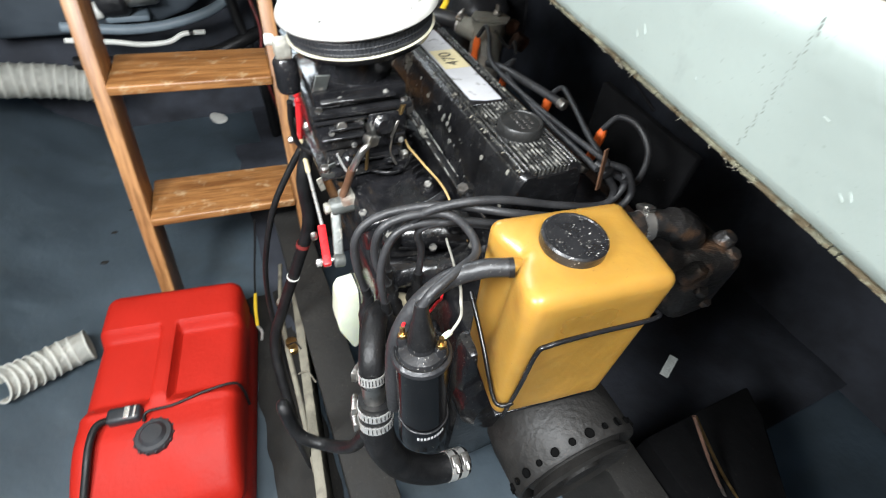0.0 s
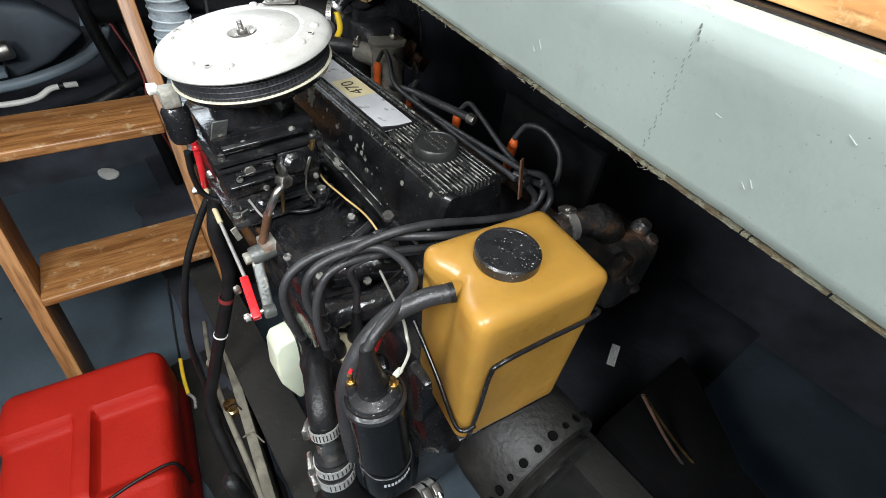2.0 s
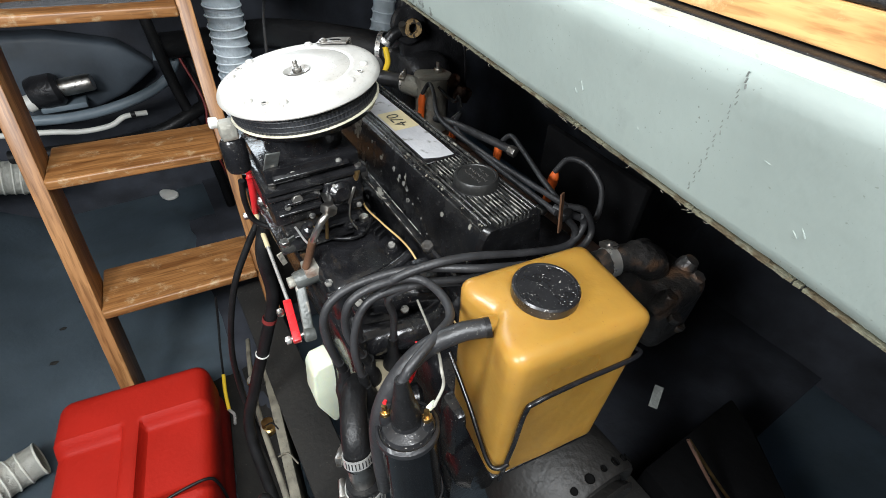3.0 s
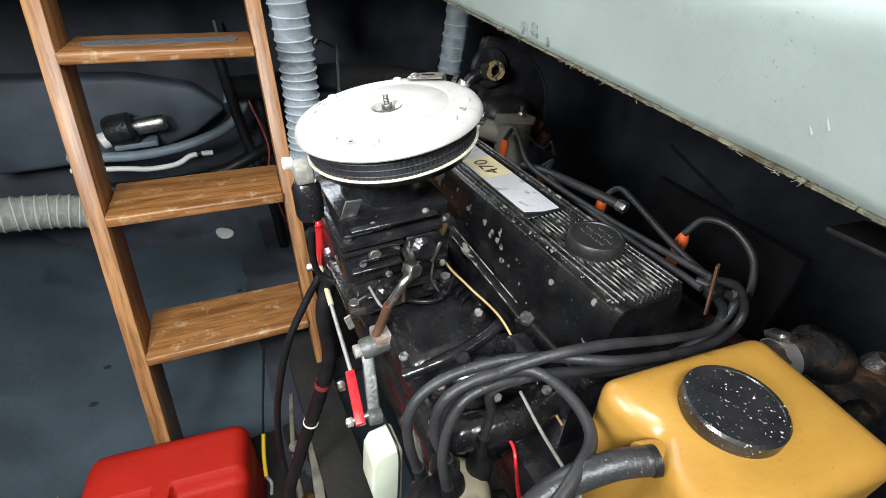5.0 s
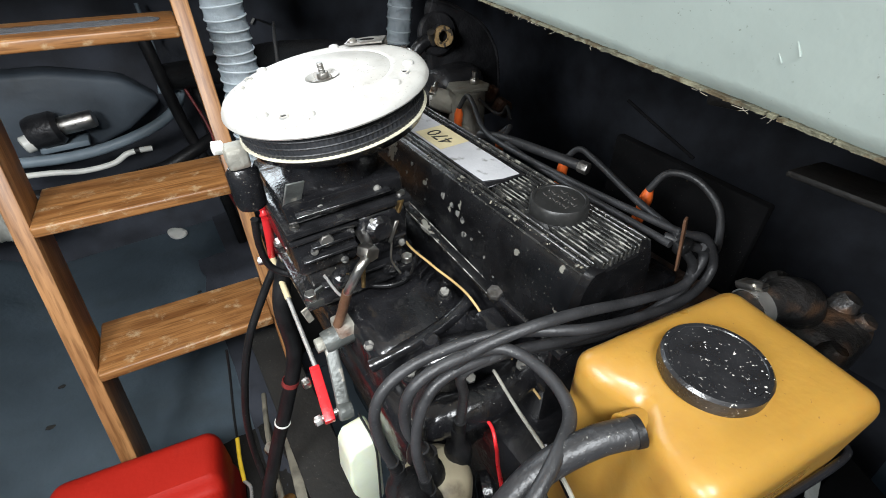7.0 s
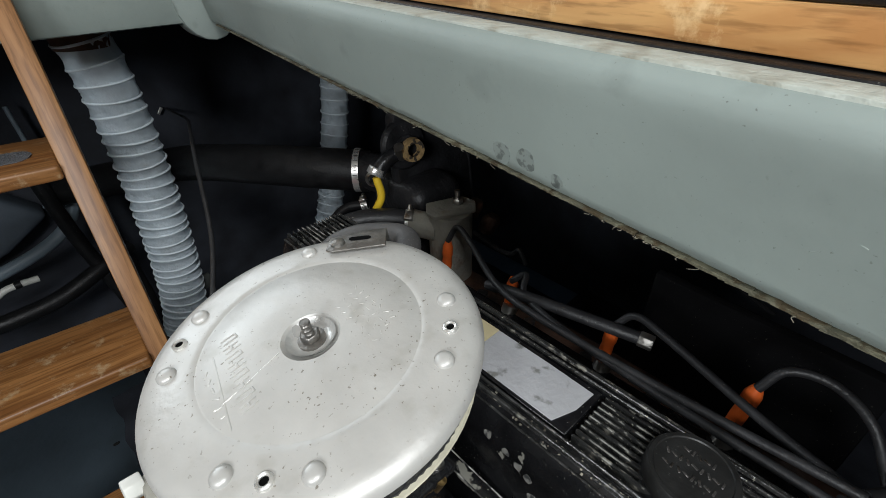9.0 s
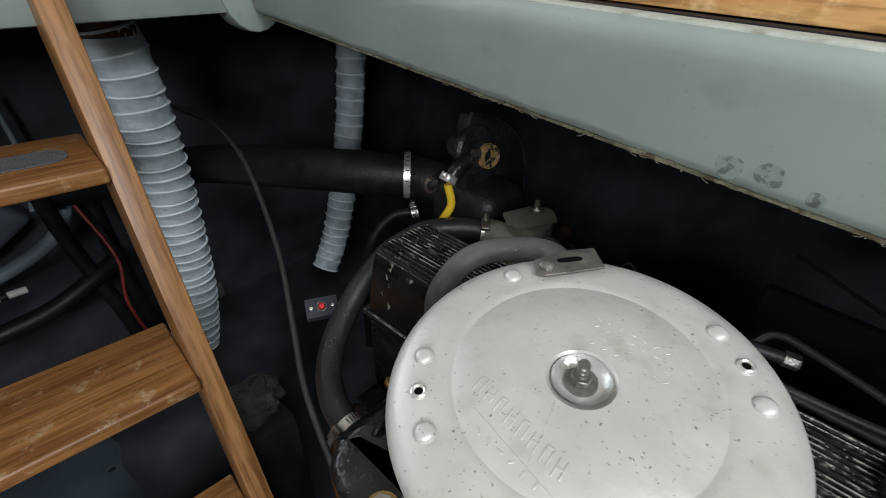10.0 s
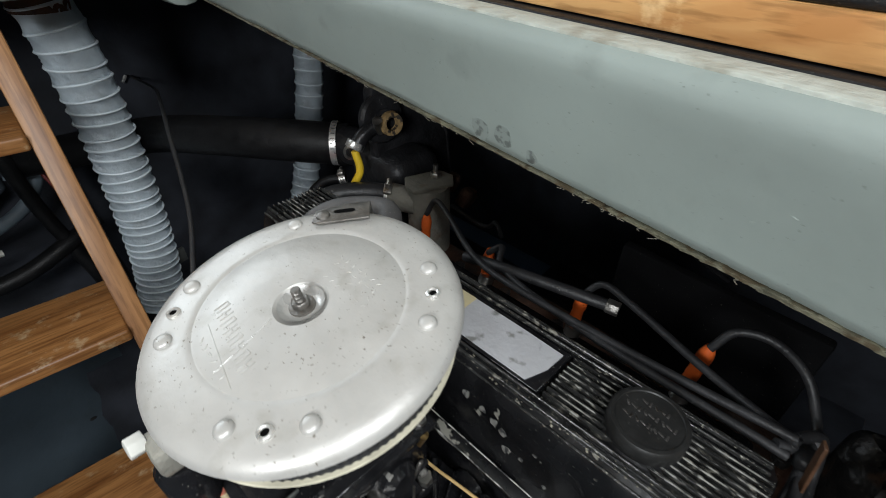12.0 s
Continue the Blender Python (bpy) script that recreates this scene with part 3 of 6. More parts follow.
# black sheet added to darken the shaded floor between ladder and engine
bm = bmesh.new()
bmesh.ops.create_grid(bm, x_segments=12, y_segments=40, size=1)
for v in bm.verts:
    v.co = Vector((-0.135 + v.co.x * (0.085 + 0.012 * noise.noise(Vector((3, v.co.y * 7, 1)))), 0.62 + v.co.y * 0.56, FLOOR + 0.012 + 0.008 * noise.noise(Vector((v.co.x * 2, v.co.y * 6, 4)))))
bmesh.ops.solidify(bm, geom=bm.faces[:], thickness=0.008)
solid("dark_bilge_sheet", bm, M_BLACKWALL, "black sheet added to darken the hull bottom beside the ladder", "lining", kind="structure")


bm = bmesh.new()
bmesh.ops.create_grid(bm, x_segments=14, y_segments=60, size=1)
for v in bm.verts:
    v.co = Vector((-0.232 + v.co.x * (0.068 + 0.014 * noise.noise(Vector((5, v.co.y * 9, 1)))), -0.20 + v.co.y * 0.56, FLOOR + 0.012 + 0.009 * noise.noise(Vector((v.co.x * 3, v.co.y * 12, 6)))))
bmesh.ops.solidify(bm, geom=bm.faces[:], thickness=0.008)
solid("bilge_grime", bm, M_BED, "oily brown-black grime along the engine bed", "grime", kind="structure")


# ---- ladder ----
def ladder():
    # local frame: x across, y back, z up, at the lowest tread's front edge
    m = Matrix.Translation((-0.2585, 0.3838, 0.1333)) @ pose(0, 0, 0, 0, 1.03, -4.05)
    t = thing("ladder", "oak ladder with worn treads, standing on the hull bottom", "ladder", m=m)
    lean = math.degrees(math.atan2(0.117, 0.278))
    for s in (-1, 1):
        own = pose(0, 0, 0, -lean, 0, 0)
        x = 0.183 * s
        rail = part("side_rail", box((x - 0.015, 0.002, -0.385), (x + 0.015, 0.100, 1.1), None, 0.003), M_OAK, t, local=True)
        rail.matrix_basis = own
    for k in range(3):
        y, z = 0.117 * k, 0.278 * k
        tread = part("tread", box((-0.168, -0.012, -0.022), (0.168, 0.150, 0.0), Matrix.Translation((0, y, z)), 0.005, 3), M_OAK_STEP, t, local=True)
        if k == 2:
            out = [((0.115 if math.cos(a) > 0 else -0.115) + 0.026 * math.cos(a), 0.062 + 0.026 * math.sin(a)) for a in (j * math.pi / 12 for j in range(24))]
            part("grip_pad", prism(out, 0.0003, 0.0018, Matrix.Translation((0, y, z))), M_GREY_PAD, tread, "dark grey non-slip pad", local=True)
    return t


ladder()


# ---- flame arrestor ----
def flame_arrestor():
    m = pose(0, 0, 0.732, 0, -8, 0)
    t = thing("flame_arrestor", "round white metal flame arrestor lid over a black mesh element, scuffed", "air filter", m=m)
    prof = [(0.0, -0.004), (0.008, -0.0045), (0.012, -0.004), (0.0155, -0.001), (0.018, 0.0012), (0.030, 0.0015), (0.0652, 0.0011), (0.0662, 0.0005), (0.0670, 0.0005), (0.0680, 0.0010), (0.072, 0.0008),
            (0.087, -0.0003), (0.0935, -0.002), (0.0992, -0.0045), (0.1016, -0.0080), (0.1023, -0.0105), (0.1015, -0.0120), (0.0975, -0.0118), (0.093, -0.010)]
    lid = part("lid", lathe(prof, seg=96, close=False), M_LID, t, local=True)
    for q in range(4):
        a = radians(45 + 90 * q)
        for d in (-15.5, 15.5):
            b = a + radians(d)
            if q == 0 and d < 0:
                continue
            part("rivet", lathe([(0.0058, -0.001), (0.0056, 0.0008), (0.0045, 0.0022), (0.0025, 0.0029), (0, 0.003)],
                                Matrix.Translation((0.0835 * math.cos(b), 0.0835 * math.sin(b), 0.0001)), 20), M_LID, lid, local=True)
        c = Matrix.Translation((0.0835 * math.cos(a), 0.0835 * math.sin(a), 0.0002))
        if q != 0:
            part("eyelet", lathe([(0.0024, -0.001), (0.0024, 0.0012), (0.0034, 0.0018), (0.0044, 0.0012), (0.0047, -0.001)], c, 20, close=False), M_BRIGHT, lid, local=True)
            part("eyelet_hole", lathe([(0.0027, 0.0004), (0, 0.0004)], c, 16, close=False), M_VOID, lid, local=True)
    # steel bracket bolted at the rim
    br = Matrix.Translation((0.059, 0.059, 0.001)) @ pose(0, 0, 0, 0, 0, -44)
    out = [(-0.008, -0.006), (-0.003, -0.0085), (0.014, -0.0075), (0.036, -0.006), (0.035, 0.013), (0.018, 0.014), (0.002, 0.0095), (-0.007, 0.007)]
    b = part("bracket", prism(out, 0.0015, 0.0032, br, 0.0004), M_PEWTER, t, "dull steel lifting bracket", local=True)
    part("bracket_rivet", lathe([(0.0055, 0.003), (0.005, 0.005), (0.003, 0.0062), (0, 0.0065)], br, 20), M_PEWTER, b, local=True)
    slot = [(0.013 + 0.0045 * math.cos(a) + (0.004 if math.cos(a) > 0 else -0.004) + 0.003, 0.004 + 0.0022 * math.sin(a)) for a in (k * math.pi / 6 for k in range(12))]
    part("bracket_slot", prism(slot, 0.0033, 0.0036, br), M_VOID, b, local=True)
    part("bracket_lip", box((0.014, 0.0125, -0.010), (0.035, 0.0140, 0.003), br, 0.0004), M_PEWTER, b, local=True)
    # centre stud with washer and nut
    part("dish", lathe([(0.0152, 0.0014), (0.0128, -0.0014), (0.0095, -0.0028), (0.0, -0.0028)], seg=40, close=False), M_DISH, t, local=True)
    s = part("stud", tube([(0, 0, -0.004), (0, 0, 0.0135)], lambda f: 0.0030 + 0.0003 * math.sin(f * 60), 12, 24), M_PEWTER, t, local=True)
    part("washer", lathe([(0.0085, -0.0028), (0.0085, -0.0008), (0.0035, -0.0005)], seg=28), M_PEWTER, s, local=True)
    part("nut", hexnut(Matrix.Translation((0, 0, -0.0006)), 0.0062, 0.0048), M_PEWTER, s, local=True)
    # embossed marks on the lid: one row of tall strokes, a row of small ones, a block of fine lines
    rnd = random.Random(3)
    for k in range(8):
        y = 0.037 - 0.0076 * k
        x = -0.0355 - 0.0016 * k
        strokes = [((-0.0050, -0.0024), (0.0050, -0.0012)), ((-0.0050, 0.0012), (0.0050, 0.0024)), ((-0.0008, -0.0020), (0.0008, 0.0020)) if k % 2 else ((0.0036, -0.0022), (0.0050, 0.0022))]
        for (x0, y0), (x1, y1) in strokes:
            part("emboss", box((x0, y0, -0.0004), (x1, y1, 0.0006), pose(x, y, 0.0011, 0, 0, 4), 0.0005, 2), M_LID, lid, local=True)
    part("emboss", box((-0.0006, -0.030, -0.0004), (0.0006, 0.026, 0.0004), pose(-0.0535, 0.006, 0.0010, 0, 0, -12), 0.0004, 2), M_LID, lid, local=True)
    for k in range(6):
        part("emboss", box((-0.0022, -0.0008, -0.0004), (0.0022, 0.0008, 0.0004), pose(-0.0560 - 0.0006 * k, 0.022 - 0.0068 * k, 0.0010, 0, 0, rnd.choice((0, 50, 90, 140))), 0.0003, 1), M_LID, lid, local=True)
    for r in range(4):
        for k in range(7):
            part("emboss", box((-0.0017, -0.0004, -0.0003), (0.0017, 0.0004, 0.0004), pose(0.024 + 0.0060 * r, -0.033 + 0.0066 * k + 0.002 * r, 0.00115, 0, 0, rnd.choice((0, 50, 90, 140))), 0.0002, 1), M_LID, lid, local=True)
    part("scratch", tube([(-0.0196, 0.0032, 0.00145), (-0.0426, -0.0022, 0.00125), (-0.0615, -0.0054, 0.0012)], 0.00020, 6, 8), M_BRIGHT, lid, "bright curved scratch", local=True)
    # pleated mesh element
    bm = bmesh.new()
    n = 220
    rings = []
    for z in (-0.0100, -0.0360):
        rings.append([bm.verts.new(((0.0935 if k % 2 else 0.0927) * math.cos(2 * math.pi * k / n), (0.0935 if k % 2 else 0.0927) * math.sin(2 * math.pi * k / n), z)) for k in range(n)])
    for k in range(n):
        bm.faces.new((rings[0][k], rings[0][(k + 1) % n], rings[1][(k + 1) % n], rings[1][k]))
    part("mesh_element", bm, M_DARKGREY, t, "black mesh element", local=True, smooth=False)
    for z in (-0.019, -0.0255, -0.032):
        part("mesh_band", lathe([(0.0938, z - 0.0008), (0.0942, z), (0.0938, z + 0.0008)], seg=72, close=False), M_DARKGREY, t, local=True)
    part("gasket", lathe([(0.088, -0.0355), (0.0955, -0.0358), (0.0962, -0.0368), (0.0955, -0.0378), (0.088, -0.0382)], seg=72, close=False), M_GASKET, t, "pale gasket rim", local=True)
    part("base_pan", lathe([(0.095, -0.0380), (0.091, -0.046), (0.075, -0.054), (0.05, -0.06), (0.046, -0.075), (0.0, -0.075)], seg=64, close=False), M_BLACK, t, local=True)


flame_arrestor()


# ---- engine ----
ENGINE = thing("engine", "black painted four-cylinder inboard marine engine, dusty and oily", "engine", (0.12, 0.0, FLOOR))


def engine_block():
    e = ENGINE
    part("block", box((0.045, -0.33, 0.0), (0.30, 0.31, 0.40), bevel=0.015), M_BLACK, e)
    part("cylinder_head", box((0.092, -0.262, 0.395), (0.285, 0.31, 0.535), bevel=0.010), M_BLACK, e)
    part("oil_pan", box((0.03, -0.32, -0.16), (0.29, 0.30, 0.02), bevel=0.03), M_BLACK, e)
    part("front_cover", box((0.02, -0.365, 0.05), (0.27, -0.32, 0.43), bevel=0.012), M_BLACK, e)
    part("timing_housing", lathe([(0.075, 0), (0.075, 0.03), (0.06, 0.045), (0, 0.045)], axis_pose((0.09, -0.35, 0.30), (0, -1, 0)), 32), M_BLACK, e)
    # valve cover: ribbed top, flared sides
    bm = bmesh.new()
    ys = [-0.262, 0.308]
    sec = [(0.092, 0.532), (0.093, 0.550), (0.102, 0.600), (0.107, 0.614), (0.112, 0.6188), (0.1235, 0.6188), (0.1245, 0.6155), (0.1795, 0.6155), (0.1805, 0.6188), (0.192, 0.6188), (0.198, 0.614), (0.202, 0.600), (0.210, 0.55), (0.212, 0.532)]
    loops = []
    for y in (-0.268, -0.262, 0.302, 0.308):
        inset = 0.006 if y in (-0.268, 0.308) else 0.0
        loops.append([bm.verts.new((x + (inset if x < 0.15 else -inset), y, z - (inset * 0.6 if z > 0.6 else 0))) for x, z in sec])
    for a, b in zip(loops, loops[1:]):
        for k in range(len(sec) - 1):
            bm.faces.new((a[k], a[k + 1], b[k + 1], b[k]))
        bm.faces.new((a[-1], a[0], b[0], b[-1]))
    bm.faces.new(loops[0])
    bm.faces.new(loops[-1])
    vc = part("valve_cover", bm, M_BLACK_SIDE, e, "black ribbed valve cover with chipped paint")
    part("cover_flange", box((0.088, -0.274, 0.527), (0.218, 0.314, 0.536), bevel=0.002), M_BLACK, e)
    # long raised rails at both edges and ribs between
    for x, w in ((0.1145, 0.0032), (0.1215, 0.0022), (0.1825, 0.0022), (0.1895, 0.0032)):
        part("edge_rail", box((x - w / 2, -0.262, 0.6185), (x + w / 2, 0.303, 0.6225), bevel=0.0008, seg=1), M_RIB, vc)
    n = 9
    for k in range(n):
        x = 0.1285 + (0.1755 - 0.1285) * k / (n - 1)
        for y0, y1 in ((-0.266, -0.112), (0.150, 0.302)):
            part("rib", box((x - 0.0014, y0, 0.612), (x + 0.0014, y1, 0.6230), bevel=0.0006, seg=1), M_RIB, vc)
            part("worn_rib_edge", box((x - 0.0013, y0 + 0.001, 0.6226), (x - 0.0003, y1 - 0.001, 0.62325)), M_WORNLINE, vc)
    part("plate_bed", box((0.1255, -0.108, 0.6185), (0.1785, 0.146, 0.6203), bevel=0.0005, seg=1), M_BLACK, vc)
    out = [(0.1285, -0.094), (0.150, -0.102), (0.1725, -0.1035), (0.1735, -0.06), (0.174, 0.14), (0.1285, 0.14)]
    pl = part("name_plate", prism(out, 0.6204, 0.6214, None, 0.0002, None, 1), M_PLATE, vc, "scuffed silver name plate")
    lab = part("number_label", box((0.131, -0.003, 0.6215), (0.1735, 0.060, 0.6219)), M_CREAM, pl, "cream label with the number 470")
    cu = bpy.data.curves.new("number", "FONT")
    cu.body, cu.size, cu.align_x, cu.align_y, cu.extrude = "470", 0.029, "CENTER", "CENTER", 0.0001
    tmp = bpy.data.objects.new("number", cu)
    scene.collection.objects.link(tmp)
    bpy.context.view_layer.update()
    me = bpy.data.meshes.new_from_object(tmp.evaluated_get(bpy.context.evaluated_depsgraph_get()))
    bpy.data.objects.remove(tmp)
    me.transform(Matrix.Translation((0.1515, 0.028, 0.6221)) @ pose(0, 0, 0, 0, 0, 90) @ Matrix.Diagonal((1.05, 1.0, 1, 1)))
    me.materials.clear()
    me.materials.append(M_INK)
    num = new("number", me)
    num.parent = pl
    # oil filler cap
    c = Matrix.Translation((0.153, -0.185, 0.6105))
    part("filler_base", lathe([(0.038, -0.006), (0.0365, 0.003), (0.031, 0.008), (0.0285, 0.013)], c, 40), M_RUBBER, e)
    cap = part("filler_cap", lathe([(0.0280, 0.010), (0.0290, 0.014), (0.0288, 0.0245), (0.0272, 0.0268), (0.0245, 0.0268), (0.0238, 0.0258), (0, 0.0258)], c, 48), M_CAPTOP, e, "black oil filler cap with raised marks")
    for r, wn in ((0.012, 5), (0.003, 9), (-0.006, 8)):
        for k in range(wn):
            part("cap_mark", box((-0.0024, -0.0008, 0.0254), (0.0024, 0.0008, 0.0264), c @ pose(r, (k - (wn - 1) / 2) * 0.0044, 0, 0, 0, (k * 2 % 3) * 35), 0.0003, 1), M_STRAP, cap)
    # intake side: manifold casting with runners, lumps and bolts
    part("intake_manifold", box((-0.045, -0.16, 0.40), (0.085, 0.22, 0.50), bevel=0.022, seg=4), M_BLACK, e)
    for y in (-0.20, -0.08, 0.06, 0.18):
        part("intake_runner", tube([(-0.01, y * 0.75, 0.455), (0.045, y * 0.92, 0.475), (0.085, y, 0.47)], 0.024, 16, 6), M_BLACK, e)
    part("water_hump", lathe([(0.028, -0.03), (0.028, 0.0), (0.022, 0.013), (0.010, 0.019), (0, 0.02)], Matrix.Translation((0.045, -0.085, 0.475)), 28), M_BLACK, e)
    part("thermostat_ridge", tube([(-0.035, -0.20, 0.435), (0.0, -0.225, 0.452), (0.05, -0.235, 0.455), (0.10, -0.225, 0.46)], 0.022, 16, 8), M_BLACK, e)
    part("lower_intake", box((-0.05, -0.22, 0.33), (0.06, 0.16, 0.44), bevel=0.025, seg=4), M_BLACK, e)
    for k in range(4):
        for j in range(5):
            part("cast_mark", box((-0.0016, -0.0004, 0), (0.0016, 0.0004, 0.0005), pose(-0.022 + 0.005 * j - 0.003 * k, -0.106 - 0.006 * k - 0.0015 * j, 0.5000, 0, 0, 50 * ((k * 3 + j) % 3)), 0.0002, 1), M_BLACK, e)
    # bracket strap running along the head to a bolt
    strap = axis_pose((0.0755, -0.003, 0.562), (0.0135, -0.173, -0.031))
    hs = part("head_strap", box((-0.006, -0.0025, -0.006), (0.006, 0.0025, 0.182), strap, 0.0012, 2), M_BLACK_SIDE, e, "black painted steel strap with worn edges")
    part("strap_flange", box((0.0035, -0.011, -0.002), (0.006, 0.0, 0.172), strap, 0.0008, 1), M_BLACK_SIDE, hs)
    for x in (-0.0056, 0.0056):
        part("worn_strap_edge", tube([strap @ Vector((x, 0.0024, 0.0)), strap @ Vector((x, 0.0024, 0.088)), strap @ Vector((x, 0.0024, 0.178))], 0.0007, 6, 8), M_WORNLINE, hs)
    part("strap_end", box((0.066, -0.012, 0.560), (0.078, 0.006, 0.582), bevel=0.002), M_STRAP, e)
    part("strap_bolt", hexnut(axis_pose((0.088, -0.176, 0.534), (-0.2, -0.2, 1)), 0.0085, 0.009), M_STRAP, e)
    part("strap_foot", box((0.075, -0.215, 0.50), (0.10, -0.175, 0.532), pose(0, 0, 0, 0, 0, -6), 0.005), M_BLACK, e)
    part("brown_wire", tube([(0.068, 0.0, 0.555), (0.055, -0.04, 0.535), (0.062, -0.09, 0.528), (0.072, -0.15, 0.522), (0.078, -0.20, 0.49), (0.09, -0.26, 0.45)], 0.0015, 8, 8), M_TANWIRE, e, "tan wire")
    # bare metal line along the cover's upper edge, and dust caught between the rails
    for x, s in ((0.1082, 1), (0.1968, -1)):
        part("worn_edge", tube([(x, -0.262, 0.6155), (x, -0.10, 0.6158), (x, 0.12, 0.6156), (x, 0.302, 0.6155)], 0.0011, 6, 20), M_RIB, vc, "bare metal worn edge")
    rnd = random.Random(11)
    bm = bmesh.new()
    for k in range(190):
        x, y = rnd.choice((rnd.uniform(0.109, 0.126), rnd.uniform(0.126, 0.180))), rnd.uniform(-0.262, -0.10) if rnd.random() < 0.8 else rnd.uniform(-0.10, 0.12)
        if x > 0.126 and y > -0.112:
            x = rnd.uniform(0.109, 0.125)
        s = rnd.uniform(0.0003, 0.0008)
        box((-s, -s * 1.3, -0.0004), (s, s, s * 0.7), pose(x, y, 0.6190 if x < 0.1235 else 0.6162, rnd.uniform(-30, 30), rnd.uniform(-30, 30), rnd.uniform(0, 180)), bm=bm)
    tagged(part("crumbs", bm, M_BATTEN, vc, "pale crumbs of dirt between the ribs"), kind="stuff")
    # chipped flakes of paint on the cover's side
    for y, z, s in ((-0.055, 0.592, 0.006), (-0.075, 0.589, 0.005), (-0.088, 0.586, 0.006), (-0.098, 0.582, 0.005), (-0.105, 0.567, 0.006), (-0.12, 0.57, 0.003), (-0.13, 0.585, 0.0025), (0.02, 0.60, 0.004), (0.03, 0.585, 0.003), (-0.145, 0.562, 0.003), (-0.02, 0.57, 0.002), (-0.165, 0.55, 0.002)):
        x = 0.093 + (z - 0.55) * 0.18
        bm = bmesh.new()
        pts = [(s * rnd.uniform(0.5, 1.1) * math.cos(a), s * 0.8 * rnd.uniform(0.5, 1.1) * math.sin(a)) for a in (j * math.pi / 4.5 for j in range(9))]
        prism(pts, -0.0004, 0.0003, Matrix.Translation((x, y, z)) @ pose(0, 0, 0, 90, 0, -90) @ pose(0, 0, 0, -10, 0, 25), bm=bm)
        part("paint_chip", bm, M_CHIP, vc, "chip of bare grey metal")
    # lumps, bosses and bolts over the intake castings
    for x, y, z, r in ((0.060, -0.12, 0.503, 0.010), (0.074, -0.105, 0.505, 0.007), (0.015, -0.165, 0.496, 0.009), (-0.02, -0.18, 0.48, 0.010), (0.072, -0.165, 0.50, 0.008), (0.05, 0.02, 0.505, 0.009), (0.066, -0.02, 0.512, 0.007), (-0.03, 0.10, 0.50, 0.009), (0.07, 0.10, 0.505, 0.010)):
        b = part("casting_boss", lathe([(r * 1.3, -0.016), (r * 1.15, -0.004), (r, 0.003), (r * 0.8, 0.005), (0, 0.005)], axis_pose((x, y, z), (rnd.uniform(-0.3, 0.3), rnd.uniform(-0.6, 0), 1)), 18), M_BLACK, e)
    for x, y, z in ((0.060, -0.12, 0.508), (-0.02, -0.18, 0.485), (0.07, 0.10, 0.51), (0.080, -0.235, 0.485), (0.03, -0.215, 0.478), (-0.042, -0.13, 0.49)):
        part("casting_bolt", hexnut(axis_pose((x, y, z), (-0.1, -0.35, 1)), 0.006, 0.005), M_CHIP, e)
    part("vacuum_pipe", tube([(-0.035, -0.02, 0.502), (0.0, -0.072, 0.512), (0.035, -0.078, 0.512), (0.066, -0.05, 0.52)], 0.003, 10, 8), M_BLACK_SIDE, e)
    part("ridge", tube([(-0.048, -0.145, 0.478), (-0.01, -0.155, 0.492), (0.04, -0.15, 0.494), (0.08, -0.14, 0.50)], 0.008, 12, 8), M_BLACK, e)
    for k in range(4):
        part("fin", box((-0.012, -0.0015, -0.01), (0.012, 0.0015, 0.008), pose(0.062, -0.045 - 0.014 * k, 0.505, 12, 0, 28), 0.001, 1), M_BLACK, e)
    # exhaust manifold on the other side
    part("exhaust_manifold", box((0.275, -0.33, 0.36), (0.385, 0.30, 0.475), bevel=0.03, seg=4), M_RUST, e, "rusty black exhaust manifold")
    for k, y in enumerate((-0.187, -0.062, 0.070, 0.197)):
        part("exhaust_port", box((0.235, y - 0.035, 0.40), (0.30, y + 0.035, 0.465), bevel=0.012, seg=3), M_RUST, e)
        part("spark_plug", tube([(0.262, y, 0.50), (0.285, y, 0.54)], 0.010, 10, 2), M_STEEL, e)
    for k in range(7):
        part("manifold_bolt", hexnut(axis_pose((0.33, -0.29 + 0.09 * k, 0.473), (0.1, 0, 1)), 0.009, 0.010), M_BLACKNECK, e)
    # thermostat neck by the bottle
    part("water_neck", tube([(0.225, -0.342, 0.572), (0.262, -0.352, 0.576), (0.300, -0.362, 0.565), (0.325, -0.365, 0.53)], lambda f: 0.0175 if f < 0.45 else 0.021, 20, 8), M_BLACKNECK, e, "black painted water neck")
    part("neck_casting", box((0.295, -0.42, 0.43), (0.375, -0.32, 0.545), None, 0.02, 3), M_BLACKNECK, e)
    for p, r in (((0.335, -0.335, 0.545), 0.016), ((0.36, -0.385, 0.545), 0.013), ((0.30, -0.405, 0.53), 0.012)):
        part("casting_lump", lathe([(r, -0.02), (r, 0.004), (r * 0.7, 0.012), (0, 0.013)], axis_pose(p, (0.2, -0.3, 1)), 16), M_BLACKNECK, e)
    for p in ((0.339, -0.365, 0.543), (0.31, -0.418, 0.50), (0.352, -0.405, 0.540), (0.345, -0.416, 0.46)):
        part("bolt_head", hexnut(axis_pose(p, (0.1, -0.5, 1)), 0.009, 0.010), M_BLACKNECK, e)
    part("paper_tag", box((-0.006, -0.015, 0), (0.006, 0.015, 0.001), pose(0.28, -0.46, 0.40, 40, 10, -50)), M_GREYPAINT, e, "small pale metal tag")
    # crank balancer with drilled holes
    c = axis_pose((0.167, -0.388, 0.226), (0, -1, 0))
